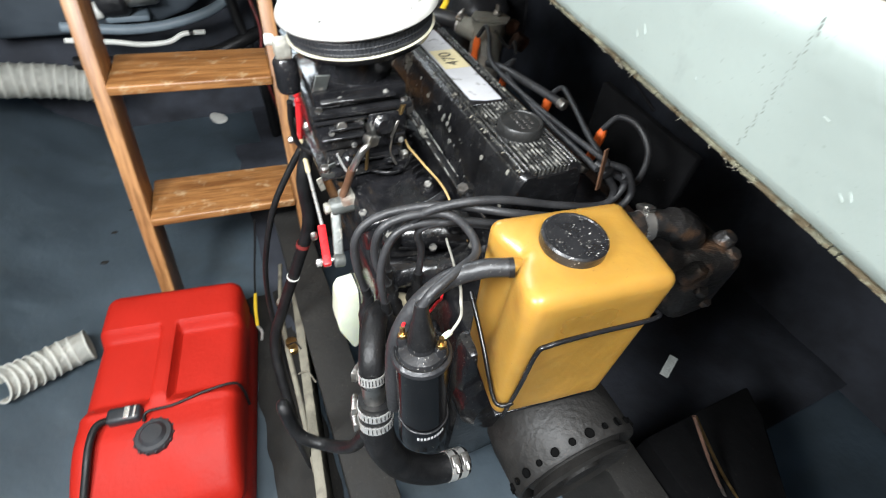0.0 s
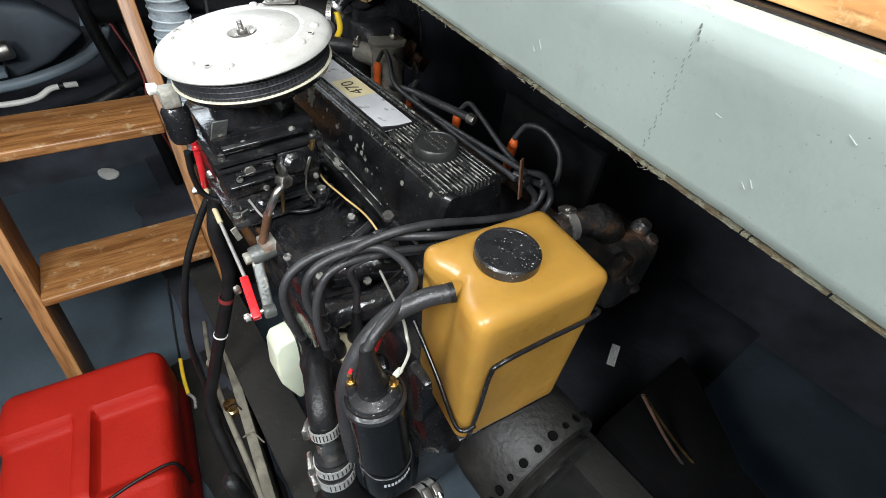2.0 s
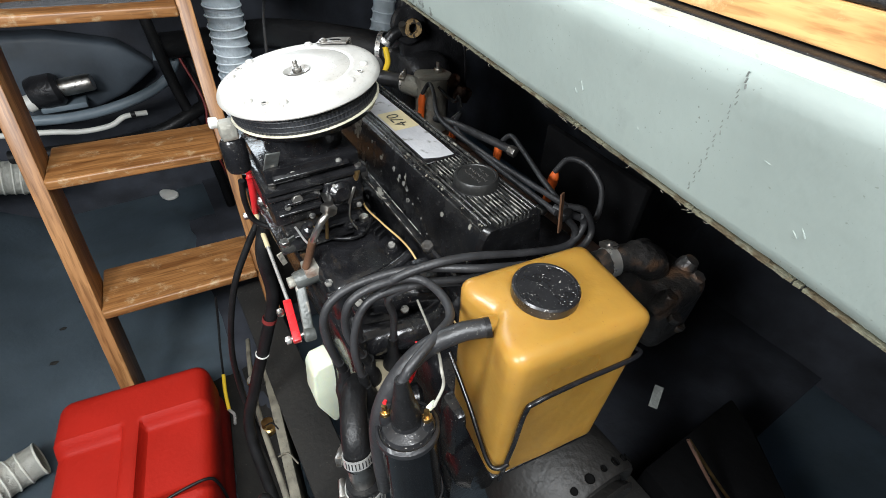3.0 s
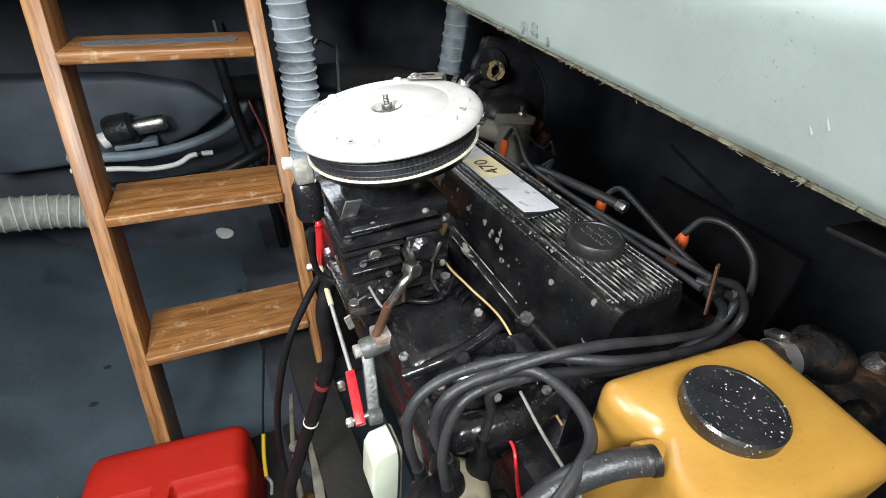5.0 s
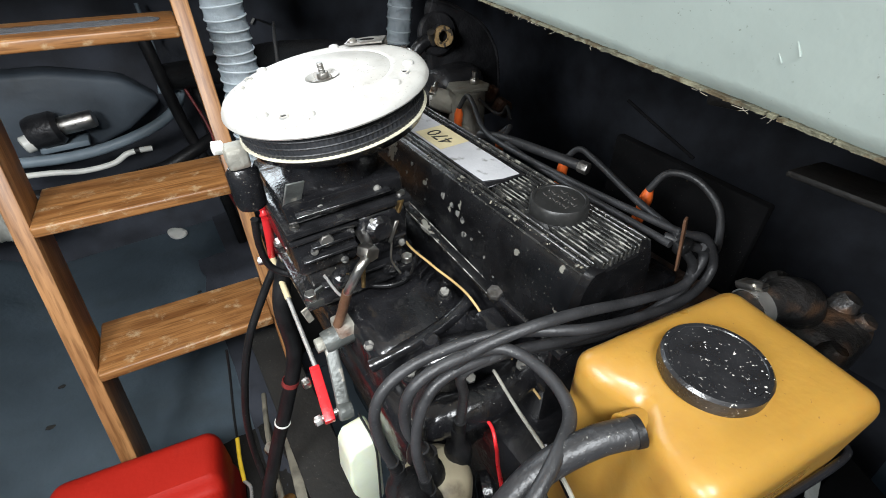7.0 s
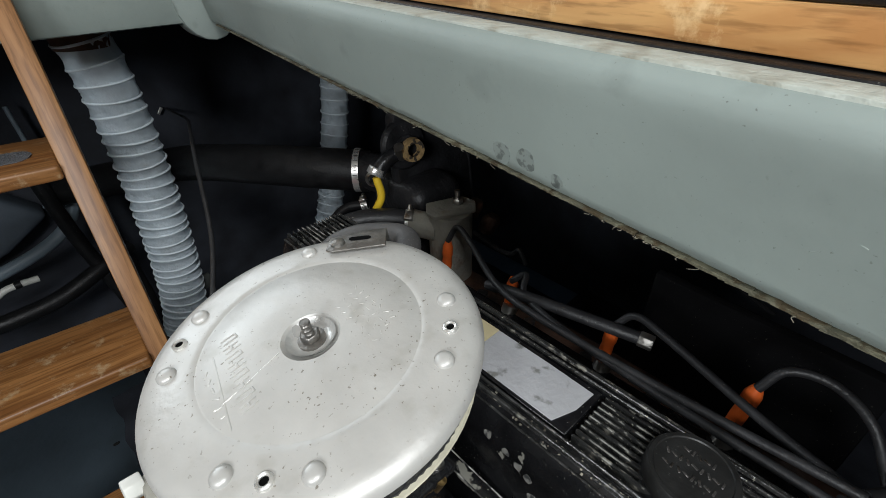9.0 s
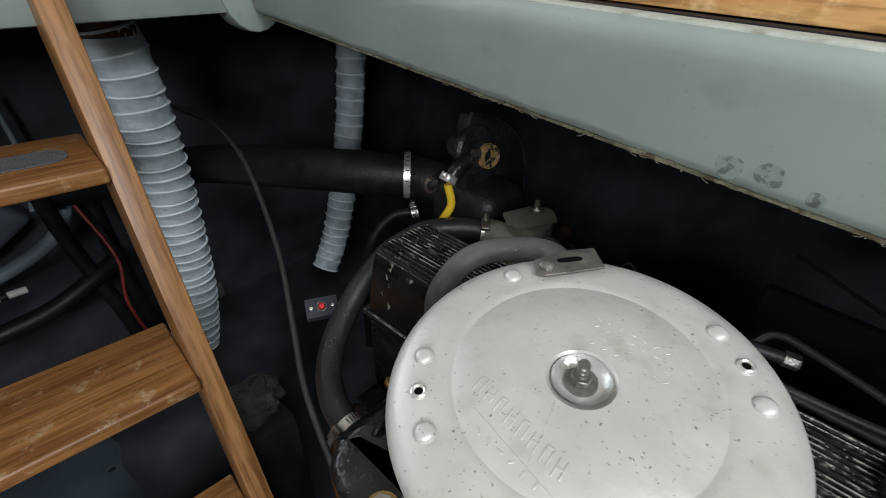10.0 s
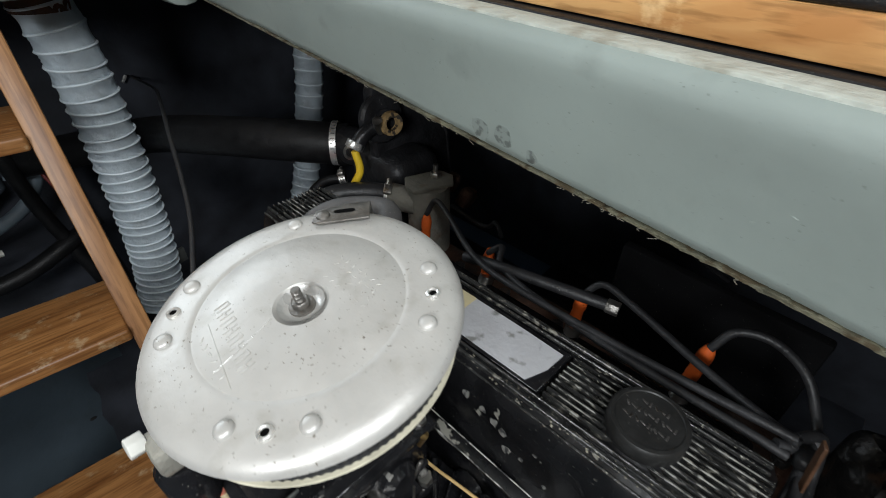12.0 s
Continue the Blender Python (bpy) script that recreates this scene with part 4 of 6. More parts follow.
    bal = part("balancer", lathe([(0.070, 0.050), (0.080, 0.070), (0.088, 0.098), (0.094, 0.104), (0.099, 0.104), (0.1015, 0.100), (0.1020, 0.03), (0.098, 0.0), (0.08, 0.0)], c, 96, close=False), M_BALANCER, e, "grey-brown drilled engine balancer")
    for k in range(24):
        a = radians(15 * k + 4)
        r = (0.0062, 0.0045, 0.0068, 0.0052)[k % 4]
        part("balance_hole", lathe([(r, 0.0), (r * 0.9, -0.003), (0, -0.003)], c @ Matrix.Translation((0.1022 * math.cos(a), 0.1022 * math.sin(a), 0.091)) @ Vector((math.cos(a), math.sin(a), 0)).to_track_quat("Z", "Y").to_matrix().to_4x4() @ Matrix.Translation((0, 0, 0.0032)), 14, close=False), M_VOID, bal)
    part("pulley", lathe([(0.0, 0.118), (0.03, 0.118), (0.034, 0.110), (0.062, 0.110), (0.078, 0.120), (0.084, 0.116), (0.074, 0.104), (0.084, 0.092), (0.080, 0.075)], c, 64), M_BALANCER, e)


M_CHIP = mat("bare_chipped_metal", (0.17, 0.165, 0.15), 0.6, 0.2, var=0.4, scale=120, bump=0.4, grain=300, stain=(0.03, 0.03, 0.03), stain_amount=0.5, stain_scale=160)
M_BLACKNECK = mat("grimy_black_casting", (0.036, 0.034, 0.033), 0.4, 0.1, var=0.5, scale=30, bump=0.6, grain=120, stain=(0.15, 0.085, 0.05), stain_amount=0.36, stain_scale=30, sharp=0.12, specks=0.2, speck_colour=(0.3, 0.27, 0.18))
M_BALANCER = mat("oily_cast_iron", (0.011, 0.010, 0.009), 0.6, 0.1, var=0.3, scale=20, bump=0.4, grain=120, stain=(0.02, 0.018, 0.016), stain_amount=0.4, stain_scale=14, sharp=0.3)
engine_block()


# ---- coolant bottle ----
def coolant_bottle():
    m = pose(0.104, -0.387, 0.394, 0, 0, -8)
    t = thing("coolant_bottle", "yellowed amber plastic coolant bottle with a black screw cap", "bottle", m=m)
    bm = bmesh.new()
    w, d, h = 0.0775, 0.058, 0.234
    bmesh.ops.create_cube(bm, size=1, matrix=Matrix.Translation((0, 0, h / 2)) @ Matrix.Diagonal((2 * w, 2 * d, h, 1)))
    bmesh.ops.bevel(bm, geom=bm.edges[:], offset=0.014, segments=5, affect="EDGES", profile=0.5)
    bmesh.ops.subdivide_edges(bm, edges=[e for e in bm.edges if e.calc_length() > 0.03], cuts=14, use_grid_fill=True)
    for v in bm.verts:
        x, y, z = v.co
        taper = 1 - 0.05 * (1 - z / h)
        v.co.x, v.co.y = x * taper, y * taper
        # moulded step where the hose spout stands
        k = max(0, 1 - ((x + w) ** 2 + (y - 0.004) ** 2) ** 0.5 / 0.042) * max(0, (z - h * 0.5) / (h * 0.5))
        v.co.x += 0.007 * k
        v.co.z -= 0.008 * k
        if x < -w * 0.6:
            k = math.exp(-((y - 0.010) / 0.016) ** 2) * max(0, min(1, (z - h * 0.12) / (h * 0.45))) * min(1, (-x - w * 0.6) / (w * 0.3))
            v.co.x += 0.011 * k
        v.co += Vector((1, 0.6, 0.4)) * 0.0012 * noise.noise(v.co * 22)
    part("body", bm, M_AMBER, t, local=True)
    part("neck", lathe([(0.0275, -0.004), (0.0275, 0.006)], Matrix.Translation((-0.009, 0.005, h)), 40), M_AMBER, t, local=True)
    cap = part("cap", lathe([(0.0315, 0.001), (0.0325, 0.003), (0.0325, 0.0125), (0.0308, 0.0145), (0.0285, 0.0145), (0.028, 0.0138), (0, 0.0138)], Matrix.Translation((-0.010, 0.004, h - 0.002)), 64), M_CAP, t, "black dusty screw cap", local=True)
    part("spout", tube([(-0.050, 0.004, h - 0.024), (-0.066, 0.004, h - 0.018), (-0.078, 0.004, h - 0.015)], 0.0082, 16, 5), M_AMBER, t, local=True)
    # wire holder round the bottle
    x, y = w * 0.965 + 0.003, d * 0.965 + 0.003
    part("wire_holder", tube([(x, -y + 0.012, 0.172), (x - 0.006, -y - 0.001, 0.174), (0, -y - 0.001, 0.170), (-0.046, -y - 0.001, 0.165), (-0.057, -y - 0.0015, 0.154), (-0.060, -y - 0.0015, 0.09), (-0.064, -y + 0.001, 0.006)], 0.0026, 10, 10),
         M_BLACK, t, "black coated wire holder", local=True)
    part("wire_holder", tube([(-0.061, -y - 0.003, 0.052), (-x + 0.006, -y, 0.044), (-x - 0.001, -y + 0.012, 0.048), (-x - 0.001, 0, 0.080), (-x - 0.001, d, 0.11)], 0.0026, 10, 10), M_BLACK_SIDE, t, "worn wire holder", local=True)
    part("tray", box((-w * 0.9, -d * 0.9, -0.006), (w * 0.9, d * 0.9, 0.0), bevel=0.002), M_BLACK, t, local=True)


coolant_bottle()


# ---- red fuel tank ----
def fuel_tank():
    m = pose(-0.452, 0.021, FLOOR + 0.001, 0, 0, -9)
    t = thing("fuel_tank", "red plastic portable fuel tank with black cap on the hull bottom", "fuel tank", m=m)
    w, l, h = 0.148, 0.250, 0.24

    def top(x, y):
        z = h
        ax, ay = abs(x) / w, abs(y) / l
        # far end raised, recessed panels each side of the carrying handle
        edge = lambda v, a, b: max(0.0, min(1.0, (v - a) / (b - a)))
        rec = edge(y, -0.052, -0.03) * (1 - edge(y, 0.125, 0.142)) * edge(abs(x), 0.014, 0.021)
        z -= 0.026 * rec
        z -= 0.012 * (1 - edge(y, -0.06, -0.035)) + 0.05 * max(0, (-y - 0.10) / 0.12) ** 1.5
        r = 0.03
        ex, ey = max(0, abs(x) - (w - r)), max(0, abs(y) - (l - r))
        e2 = min(r, math.hypot(ex, ey))
        return z - (r - math.sqrt(max(0, r * r - e2 * e2)))

    def rim(x, y):
        # rounded plan corners
        r = 0.03
        ex, ey = abs(x) - (w - r), abs(y) - (l - r)
        if ex > 0 and ey > 0:
            k = math.hypot(ex, ey)
            if k > r:
                return math.copysign(w - r + ex * r / k, x), math.copysign(l - r + ey * r / k, y)
        return x, y

    bm = bmesh.new()
    nx, ny = 60, 90
    g = [[None] * (ny + 1) for _ in range(nx + 1)]
    for i in range(nx + 1):
        for j in range(ny + 1):
            x, y = rim(w * (2 * i / nx - 1), l * (2 * j / ny - 1))
            g[i][j] = bm.verts.new((x, y, top(x, y)))
    for i in range(nx):
        for j in range(ny):
            bm.faces.new((g[i][j], g[i + 1][j], g[i + 1][j + 1], g[i][j + 1]))
    loop = [g[i][0] for i in range(nx)] + [g[nx][j] for j in range(ny)] + [g[i][ny] for i in range(nx, 0, -1)] + [g[0][j] for j in range(ny, 0, -1)]
    prev = loop
    for z, k in ((0.14, 1.0), (0.125, 0.985), (0.11, 0.985), (0.095, 1.0), (0.03, 0.99), (0.0, 0.95)):
        low = [bm.verts.new((v.co.x * k, v.co.y * k, z)) for v in loop]
        for a in range(len(loop)):
            b = (a + 1) % len(loop)
            bm.faces.new((prev[a], prev[b], low[b], low[a]))
        prev = low
    bm.faces.new(prev)
    part("body", bm, M_RED, t, local=True)
    c = Matrix.Translation((0.0, -0.115, 0.222))
    cap = part("cap", lathe([(0.030, -0.015), (0.034, -0.004), (0.034, 0.006), (0.031, 0.010), (0.024, 0.011), (0.018, 0.018), (0.0, 0.019)], c, 40), M_DARKGREY, t, "black screw cap", local=True)
    for k in range(14):
        a = radians(k * 360 / 14)
        part("grip_rib", box((0.0325, -0.0025, -0.004), (0.036, 0.0025, 0.007), c @ pose(0, 0, 0, 0, 0, math.degrees(a)), 0.001, 1), M_DARKGREY, cap, local=True)
    con = part("hose_connector", box((-0.085, -0.082, 0.215), (-0.025, -0.05, 0.247), bevel=0.008, seg=3), M_DARKGREY, t, "black hose connector with metal clip", local=True)
    part("clip", box((-0.052, -0.078, 0.247), (-0.042, -0.055, 0.250), bevel=0.001), M_BRIGHT, con, local=True)
    part("clip", box((-0.036, -0.078, 0.247), (-0.032, -0.055, 0.249), bevel=0.001), M_BRIGHT, con, local=True)
    part("fuel_hose", tube([(-0.075, -0.07, 0.235), (-0.094, -0.08, 0.245), (-0.102, -0.11, 0.243), (-0.105, -0.16, 0.225), (-0.12, -0.25, 0.16), (-0.15, -0.33, 0.05), (-0.16, -0.42, 0.01)], 0.0068, 14, 8), M_RUBBER, t, local=True)
    part("cord", tube([(0.149, -0.035, 0.12), (0.151, -0.035, 0.19), (0.140, -0.036, 0.2275), (0.09, -0.047, 0.236), (0.03, -0.062, 0.233), (-0.012, -0.072, 0.243), (-0.02, -0.085, 0.232)], 0.003, 10, 8), M_RUBBER, t, "black cord", local=True)


fuel_tank()


# ---- carburettor and linkage ----
def carburettor():
    t = thing("carburettor", "black painted twin-barrel carburettor under the flame arrestor", "carburettor", (0, 0, 0.50))
    part("air_horn", lathe([(0.046, 0.655), (0.046, 0.668), (0.052, 0.672), (0.052, 0.64), (0.046, 0.636)], Matrix.Translation((-0.008, 0, 0)), 40, close=False), M_BLACK, t)
    part("throat", lathe([(0.046, 0.60), (0.046, 0.68)], Matrix.Translation((-0.008, 0, 0)), 40), M_BLACK, t)
    part("top_casting", box((-0.078, -0.058, 0.616), (0.048, 0.062, 0.640), bevel=0.005), M_BLACK, t)
    part("top_flange", box((-0.084, -0.066, 0.606), (0.054, 0.068, 0.614), bevel=0.002), M_BLACK_GLOSS, t)
    part("bowl", box((-0.080, -0.060, 0.552), (-0.012, 0.060, 0.604), bevel=0.006), M_BLACK, t)
    part("bowl_rim", box((-0.083, -0.064, 0.596), (-0.010, 0.062, 0.602), bevel=0.002), M_BLACK_GLOSS, t)
    part("barrel", box((-0.010, -0.064, 0.545), (0.050, 0.056, 0.606), bevel=0.010, seg=3), M_BLACK, t)
    part("accelerator_pump", lathe([(0.016, -0.02), (0.016, 0.006), (0.010, 0.012), (0, 0.013)], axis_pose((0.012, -0.062, 0.585), (0, -1, 0.1)), 24), M_BLACK, t)
    part("throttle_body", box((-0.070, -0.055, 0.520), (0.045, 0.055, 0.552), bevel=0.006), M_BLACK, t)
    part("base_flange", box((-0.082, -0.066, 0.508), (0.056, 0.066, 0.520), bevel=0.003), M_BLACK_GLOSS, t)
    part("riser", box((-0.060, -0.055, 0.49), (0.045, 0.055, 0.510), bevel=0.005), M_BLACK, t)
    for x, y in ((-0.074, -0.058), (0.046, -0.058), (-0.074, 0.058), (0.046, 0.058)):
        part("stud_nut", hexnut(Matrix.Translation((x, y, 0.520)), 0.0075, 0.008), M_STEEL, t)
        part("screw", lathe([(0.005, 0), (0.0046, 0.003), (0, 0.0035)], Matrix.Translation((x * 0.98, y * 0.98, 0.614)), 14), M_STEEL, t)
    # cast ribs, screws, levers and plugs on the near faces
    for z, x0, x1 in ((0.628, -0.070, 0.030), (0.588, -0.062, -0.018), (0.574, -0.074, -0.014), (0.566, 0.002, 0.044), (0.533, -0.060, 0.036)):
        part("cast_rib", box((x0, -0.0665, z - 0.0018), (x1, -0.0560, z + 0.0018), None, 0.0008, 1), M_BLACK_GLOSS, t)
    for x, y, z in ((-0.060, -0.061, 0.582), (-0.030, -0.061, 0.558), (0.006, -0.066, 0.596), (0.038, -0.065, 0.556), (-0.044, -0.056, 0.628), (0.018, -0.059, 0.630)):
        part("face_screw", lathe([(0.0042, -0.002), (0.0042, 0.0018), (0.003, 0.0026), (0, 0.0026)], axis_pose((x, y, z), (0, -1, 0.15)), 12), M_CHIP, t)
    part("choke_lever", box((-0.0022, -0.0012, -0.026), (0.0022, 0.0012, 0.004), pose(0.030, -0.071, 0.588, 8, 18, 0), 0.0006, 1), M_PEWTER, t)
    part("choke_rod", tube([(0.022, -0.072, 0.566), (0.018, -0.076, 0.545), (0.026, -0.080, 0.525)], 0.0013, 8, 6), M_STEEL, t)
    part("dashpot", lathe([(0.0, -0.020), (0.009, -0.018), (0.010, 0.0), (0.0085, 0.004), (0.004, 0.006), (0.004, 0.014), (0, 0.015)], axis_pose((-0.042, -0.074, 0.548), (0.2, -0.5, 0.9)), 20), M_BLACK_GLOSS, t)
    part("bowl_plug", hexnut(axis_pose((-0.046, -0.060, 0.592), (0, -1, 0)), 0.0075, 0.006), M_PEWTER, t)
    # grey linkage tab, choke arm and pump rod
    part("choke_tab", box((-0.009, -0.001, -0.018), (0.009, 0.001, 0.018), pose(-0.066, -0.055, 0.648, 25, 8, 6), 0.0006, 1), M_GREYPAINT, t, "scuffed grey metal tab")
    part("pump_rod", tube([(-0.012, -0.068, 0.575), (-0.016, -0.074, 0.545), (-0.018, -0.072, 0.520)], 0.0026, 8, 6), M_BRASS, t)
    part("vent_tube", tube([(0.038, -0.060, 0.595), (0.040, -0.066, 0.612)], 0.004, 10, 3), M_BRASS, t)
    part("idle_arm", tube([(-0.058, -0.070, 0.555), (-0.048, -0.082, 0.530), (-0.034, -0.082, 0.530)], 0.0016, 8, 6), M_BRIGHT, t)
    for p, r in (((0.02, -0.07, 0.53), 0.007), ((0.032, -0.075, 0.515), 0.006), ((0.048, -0.06, 0.50), 0.009), ((0.055, -0.03, 0.49), 0.010), ((0.055, -0.085, 0.485), 0.008)):
        part("boss", lathe([(r, -0.01), (r, 0.004), (r * 0.6, 0.008), (0, 0.008)], axis_pose(p, (0.3, -0.7, 0.8)), 16), M_BLACK, t)
    part("fuel_nut", prism([(0.009 * math.cos(a), 0.009 * math.sin(a)) for a in (k * math.pi / 3 for k in range(6))], -0.008, 0.008, axis_pose((-0.018, -0.102, 0.590), (0.3, -0.9, 0.2)), 0.001), M_STEEL, t)
    part("fuel_line", tube([(-0.022, -0.108, 0.588), (-0.032, -0.112, 0.583), (-0.040, -0.108, 0.566), (-0.045, -0.098, 0.545)], 0.0048, 14, 8), M_STEEL, t)
    part("fuel_pipe", tube([(-0.045, -0.098, 0.546), (-0.052, -0.088, 0.512), (-0.058, -0.082, 0.490)], 0.0056, 14, 6), M_COPPER, t, "brown fuel pipe")
    part("fuel_elbow", tube([(-0.020, -0.102, 0.590), (-0.010, -0.08, 0.585), (-0.005, -0.05, 0.58)], 0.006, 12, 5), M_STEEL, t)
    # fitting at the side
    part("side_fitting", lathe([(0.014, 0), (0.016, 0.006), (0.016, 0.040), (0.012, 0.046), (0.0, 0.046)], Matrix.Translation((-0.096, 0.012, 0.612)), 24), M_BLACK, t)
    part("fitting_collar", box((-0.107, 0.001, 0.658), (-0.086, 0.025, 0.681), bevel=0.004), M_CASTING, t, "pale metal fitting")
    part("fitting_plug", prism([(0.0072 * math.cos(a), 0.0072 * math.sin(a)) for a in (k * math.pi / 3 for k in range(6))], 0.0, 0.010, axis_pose((-0.105, 0.022, 0.677), (-1, -0.1, 0.15)), 0.001), M_WHITEHOSE, t)
    part("fitting_wire", tube([(-0.100, 0.0, 0.602), (-0.102, 0.012, 0.560), (-0.096, 0.02, 0.52), (-0.07, 0.01, 0.50), (-0.05, 0.0, 0.492)], 0.0042, 10, 8), M_RUBBER, t)


M_BLACK_GLOSS = mat("glossy_black_paint", (0.012, 0.012, 0.013), 0.18, var=0.4, scale=40, bump=0.25, grain=140, stain=(0.03, 0.03, 0.028), stain_amount=0.2, stain_scale=40)
M_COPPER = mat("brown_rubber_pipe", (0.11, 0.055, 0.03), 0.5, 0.2, var=0.4, scale=40, bump=0.3)
carburettor()


def throttle_linkage():
    t = thing("throttle_linkage", "steel throttle rod with a red vinyl clevis and grey lever arm", "linkage", (-0.09, -0.07, 0.41))
    part("rod", tube([(-0.085, 0.085, 0.487), (-0.0885, 0.02, 0.464)], 0.0040, 12, 3), M_CREAM, t, "cream-painted rod end")
    part("rod", tube([(-0.0885, 0.022, 0.465), (-0.093, -0.078, 0.430)], 0.0028, 12, 3), M_BRIGHT, t)
    part("clevis", box((-0.006, -0.034, -0.0055), (0.006, 0.034, 0.0055), axis_pose((-0.0985, -0.107, 0.4215), (0, -0.25, 1)) @ pose(0, 0, 0, 4, 0, -7), 0.0016), M_REDVINYL, t, "red vinyl clevis")
    part("clevis_pin", tube([(-0.118, -0.132, 0.414), (-0.078, -0.132, 0.414)], 0.0036, 12, 2), M_STEEL, t)
    part("pin_nut", hexnut(axis_pose((-0.110, -0.132, 0.414), (-1, 0, 0)), 0.0062, 0.007), M_BRIGHT, t)
    part("wing_nut", box((-0.114, -0.092, 0.420), (-0.104, -0.080, 0.430), bevel=0.003), M_STEEL, t)
    arm = axis_pose((-0.071, -0.080, 0.470), (-0.013, -0.055, -0.056))
    part("lever_arm", box((-0.0075, -0.0035, -0.008), (0.0075, 0.0035, 0.088), arm, 0.003, 3), M_GREYPAINT, t, "worn grey lever arm")
    part("arm_boss", lathe([(0.009, -0.007), (0.010, -0.004), (0.010, 0.007), (0.008, 0.009), (0, 0.009)], axis_pose((-0.083, -0.136, 0.413), (-1, 0.1, 0.1)), 24), M_GREYPAINT, t)
    part("pivot_boss", lathe([(0.012, -0.004), (0.0135, 0.0), (0.0135, 0.028), (0.011, 0.032)], axis_pose((-0.074, -0.080, 0.469), (1, 0, 0.05)), 28), M_GREYPAINT, t)
    part("pivot_nut", hexnut(axis_pose((-0.077, -0.080, 0.469), (-1, 0, 0)), 0.009, 0.010), M_CASTING, t)
    part("pivot_sleeve", lathe([(0.011, 0.0), (0.011, 0.035)], axis_pose((-0.050, -0.078, 0.470), (1, 0, 0.08)), 24), M_BLACK_GLOSS, t)
    part("mount_plate", box((-0.062, -0.092, 0.468), (-0.036, -0.064, 0.489), pose(0, 0, 0, 0, 0, 0), 0.003), M_CASTING, t, "stained grey mounting plate")
    part("stop_tab", box((-0.0095, -0.0012, -0.022), (0.0095, 0.0012, 0.022), pose(-0.064, -0.05, 0.512, 24, 0, 20), 0.0006, 1), M_GREYPAINT, t)
    part("stop_tab", box((-0.004, -0.0012, -0.014), (0.004, 0.0012, 0.014), pose(-0.083, -0.058, 0.498, 10, -14, 10), 0.0006, 1), M_CASTING, t)
    # cable end with red boot
    part("cable_boot", tube([(-0.082, 0.064, 0.592), (-0.081, 0.057, 0.570)], lambda f: 0.0056 + 0.0015 * math.sin(f * 14), 14, 8), M_REDVINYL, t, "red cable boot")
    part("cable_boot", tube([(-0.081, 0.056, 0.568), (-0.083, 0.066, 0.530), (-0.085, 0.085, 0.488)], lambda f: 0.0060 - 0.001 * f, 14, 8), M_REDVINYL, t, "red cable boot")
    part("cable_core", tube([(-0.082, 0.064, 0.592), (-0.084, 0.066, 0.616)], 0.0024, 8, 3), M_WHITEHOSE, t)
    part("ball_nut", hexnut(axis_pose((-0.092, 0.082, 0.488), (-1, 0.2, 0)), 0.006, 0.012), M_STEEL, t)


throttle_linkage()


# ---- distributor and ignition ----
def distributor():
    t = thing("distributor", "distributor with a beige cap and four black rubber lead boots", "distributor", (-0.035, -0.25, 0.30))
    c = Matrix.Translation((-0.035, -0.252, 0))
    part("base", lathe([(0.022, 0.28), (0.022, 0.33), (0.034, 0.345), (0.036, 0.385), (0.030, 0.39)], c, 32), M_BLACK, t)
    part("cap", lathe([(0.037, 0.383), (0.037, 0.40), (0.033, 0.412), (0.022, 0.42), (0, 0.422)], c, 32), M_BEIGE, t, "beige moulded cap")
    for dx, dy, tall in ((-0.022, -0.024, 0.0), (0.030, 0.006, 0.01), (-0.004, 0.024, 0.005), (-0.038, 0.004, 0.01), (-0.006, 0.0, 0.012)):
        x, y = -0.035 + dx, -0.252 + dy
        part("lead_boot", lathe([(0.0145, 0.398), (0.0150, 0.418), (0.0125, 0.432), (0.0078, 0.438), (0.0068, 0.452 + tall)], Matrix.Translation((x, y, 0)), 20), M_RUBBER, t, "black rubber lead boot")
    part("clip", box((-0.004, -0.001, 0.36), (0.004, 0.001, 0.405), Matrix.Translation((-0.02, -0.29, 0)), 0.0005, 1), M_BRIGHT, t)
    part("vacuum_can", lathe([(0.01, 0), (0.02, 0.004), (0.02, 0.014), (0.01, 0.02)], axis_pose((0.004, -0.27, 0.36), (1, -0.4, 0)), 24), M_BLACK_GLOSS, t)


M_BEIGE = mat("beige_bakelite", (0.33, 0.29, 0.2), 0.42, var=0.15, scale=30, bump=0.15, stain=(0.09, 0.07, 0.05), stain_amount=0.25, stain_scale=30, sharp=0.2)
distributor()

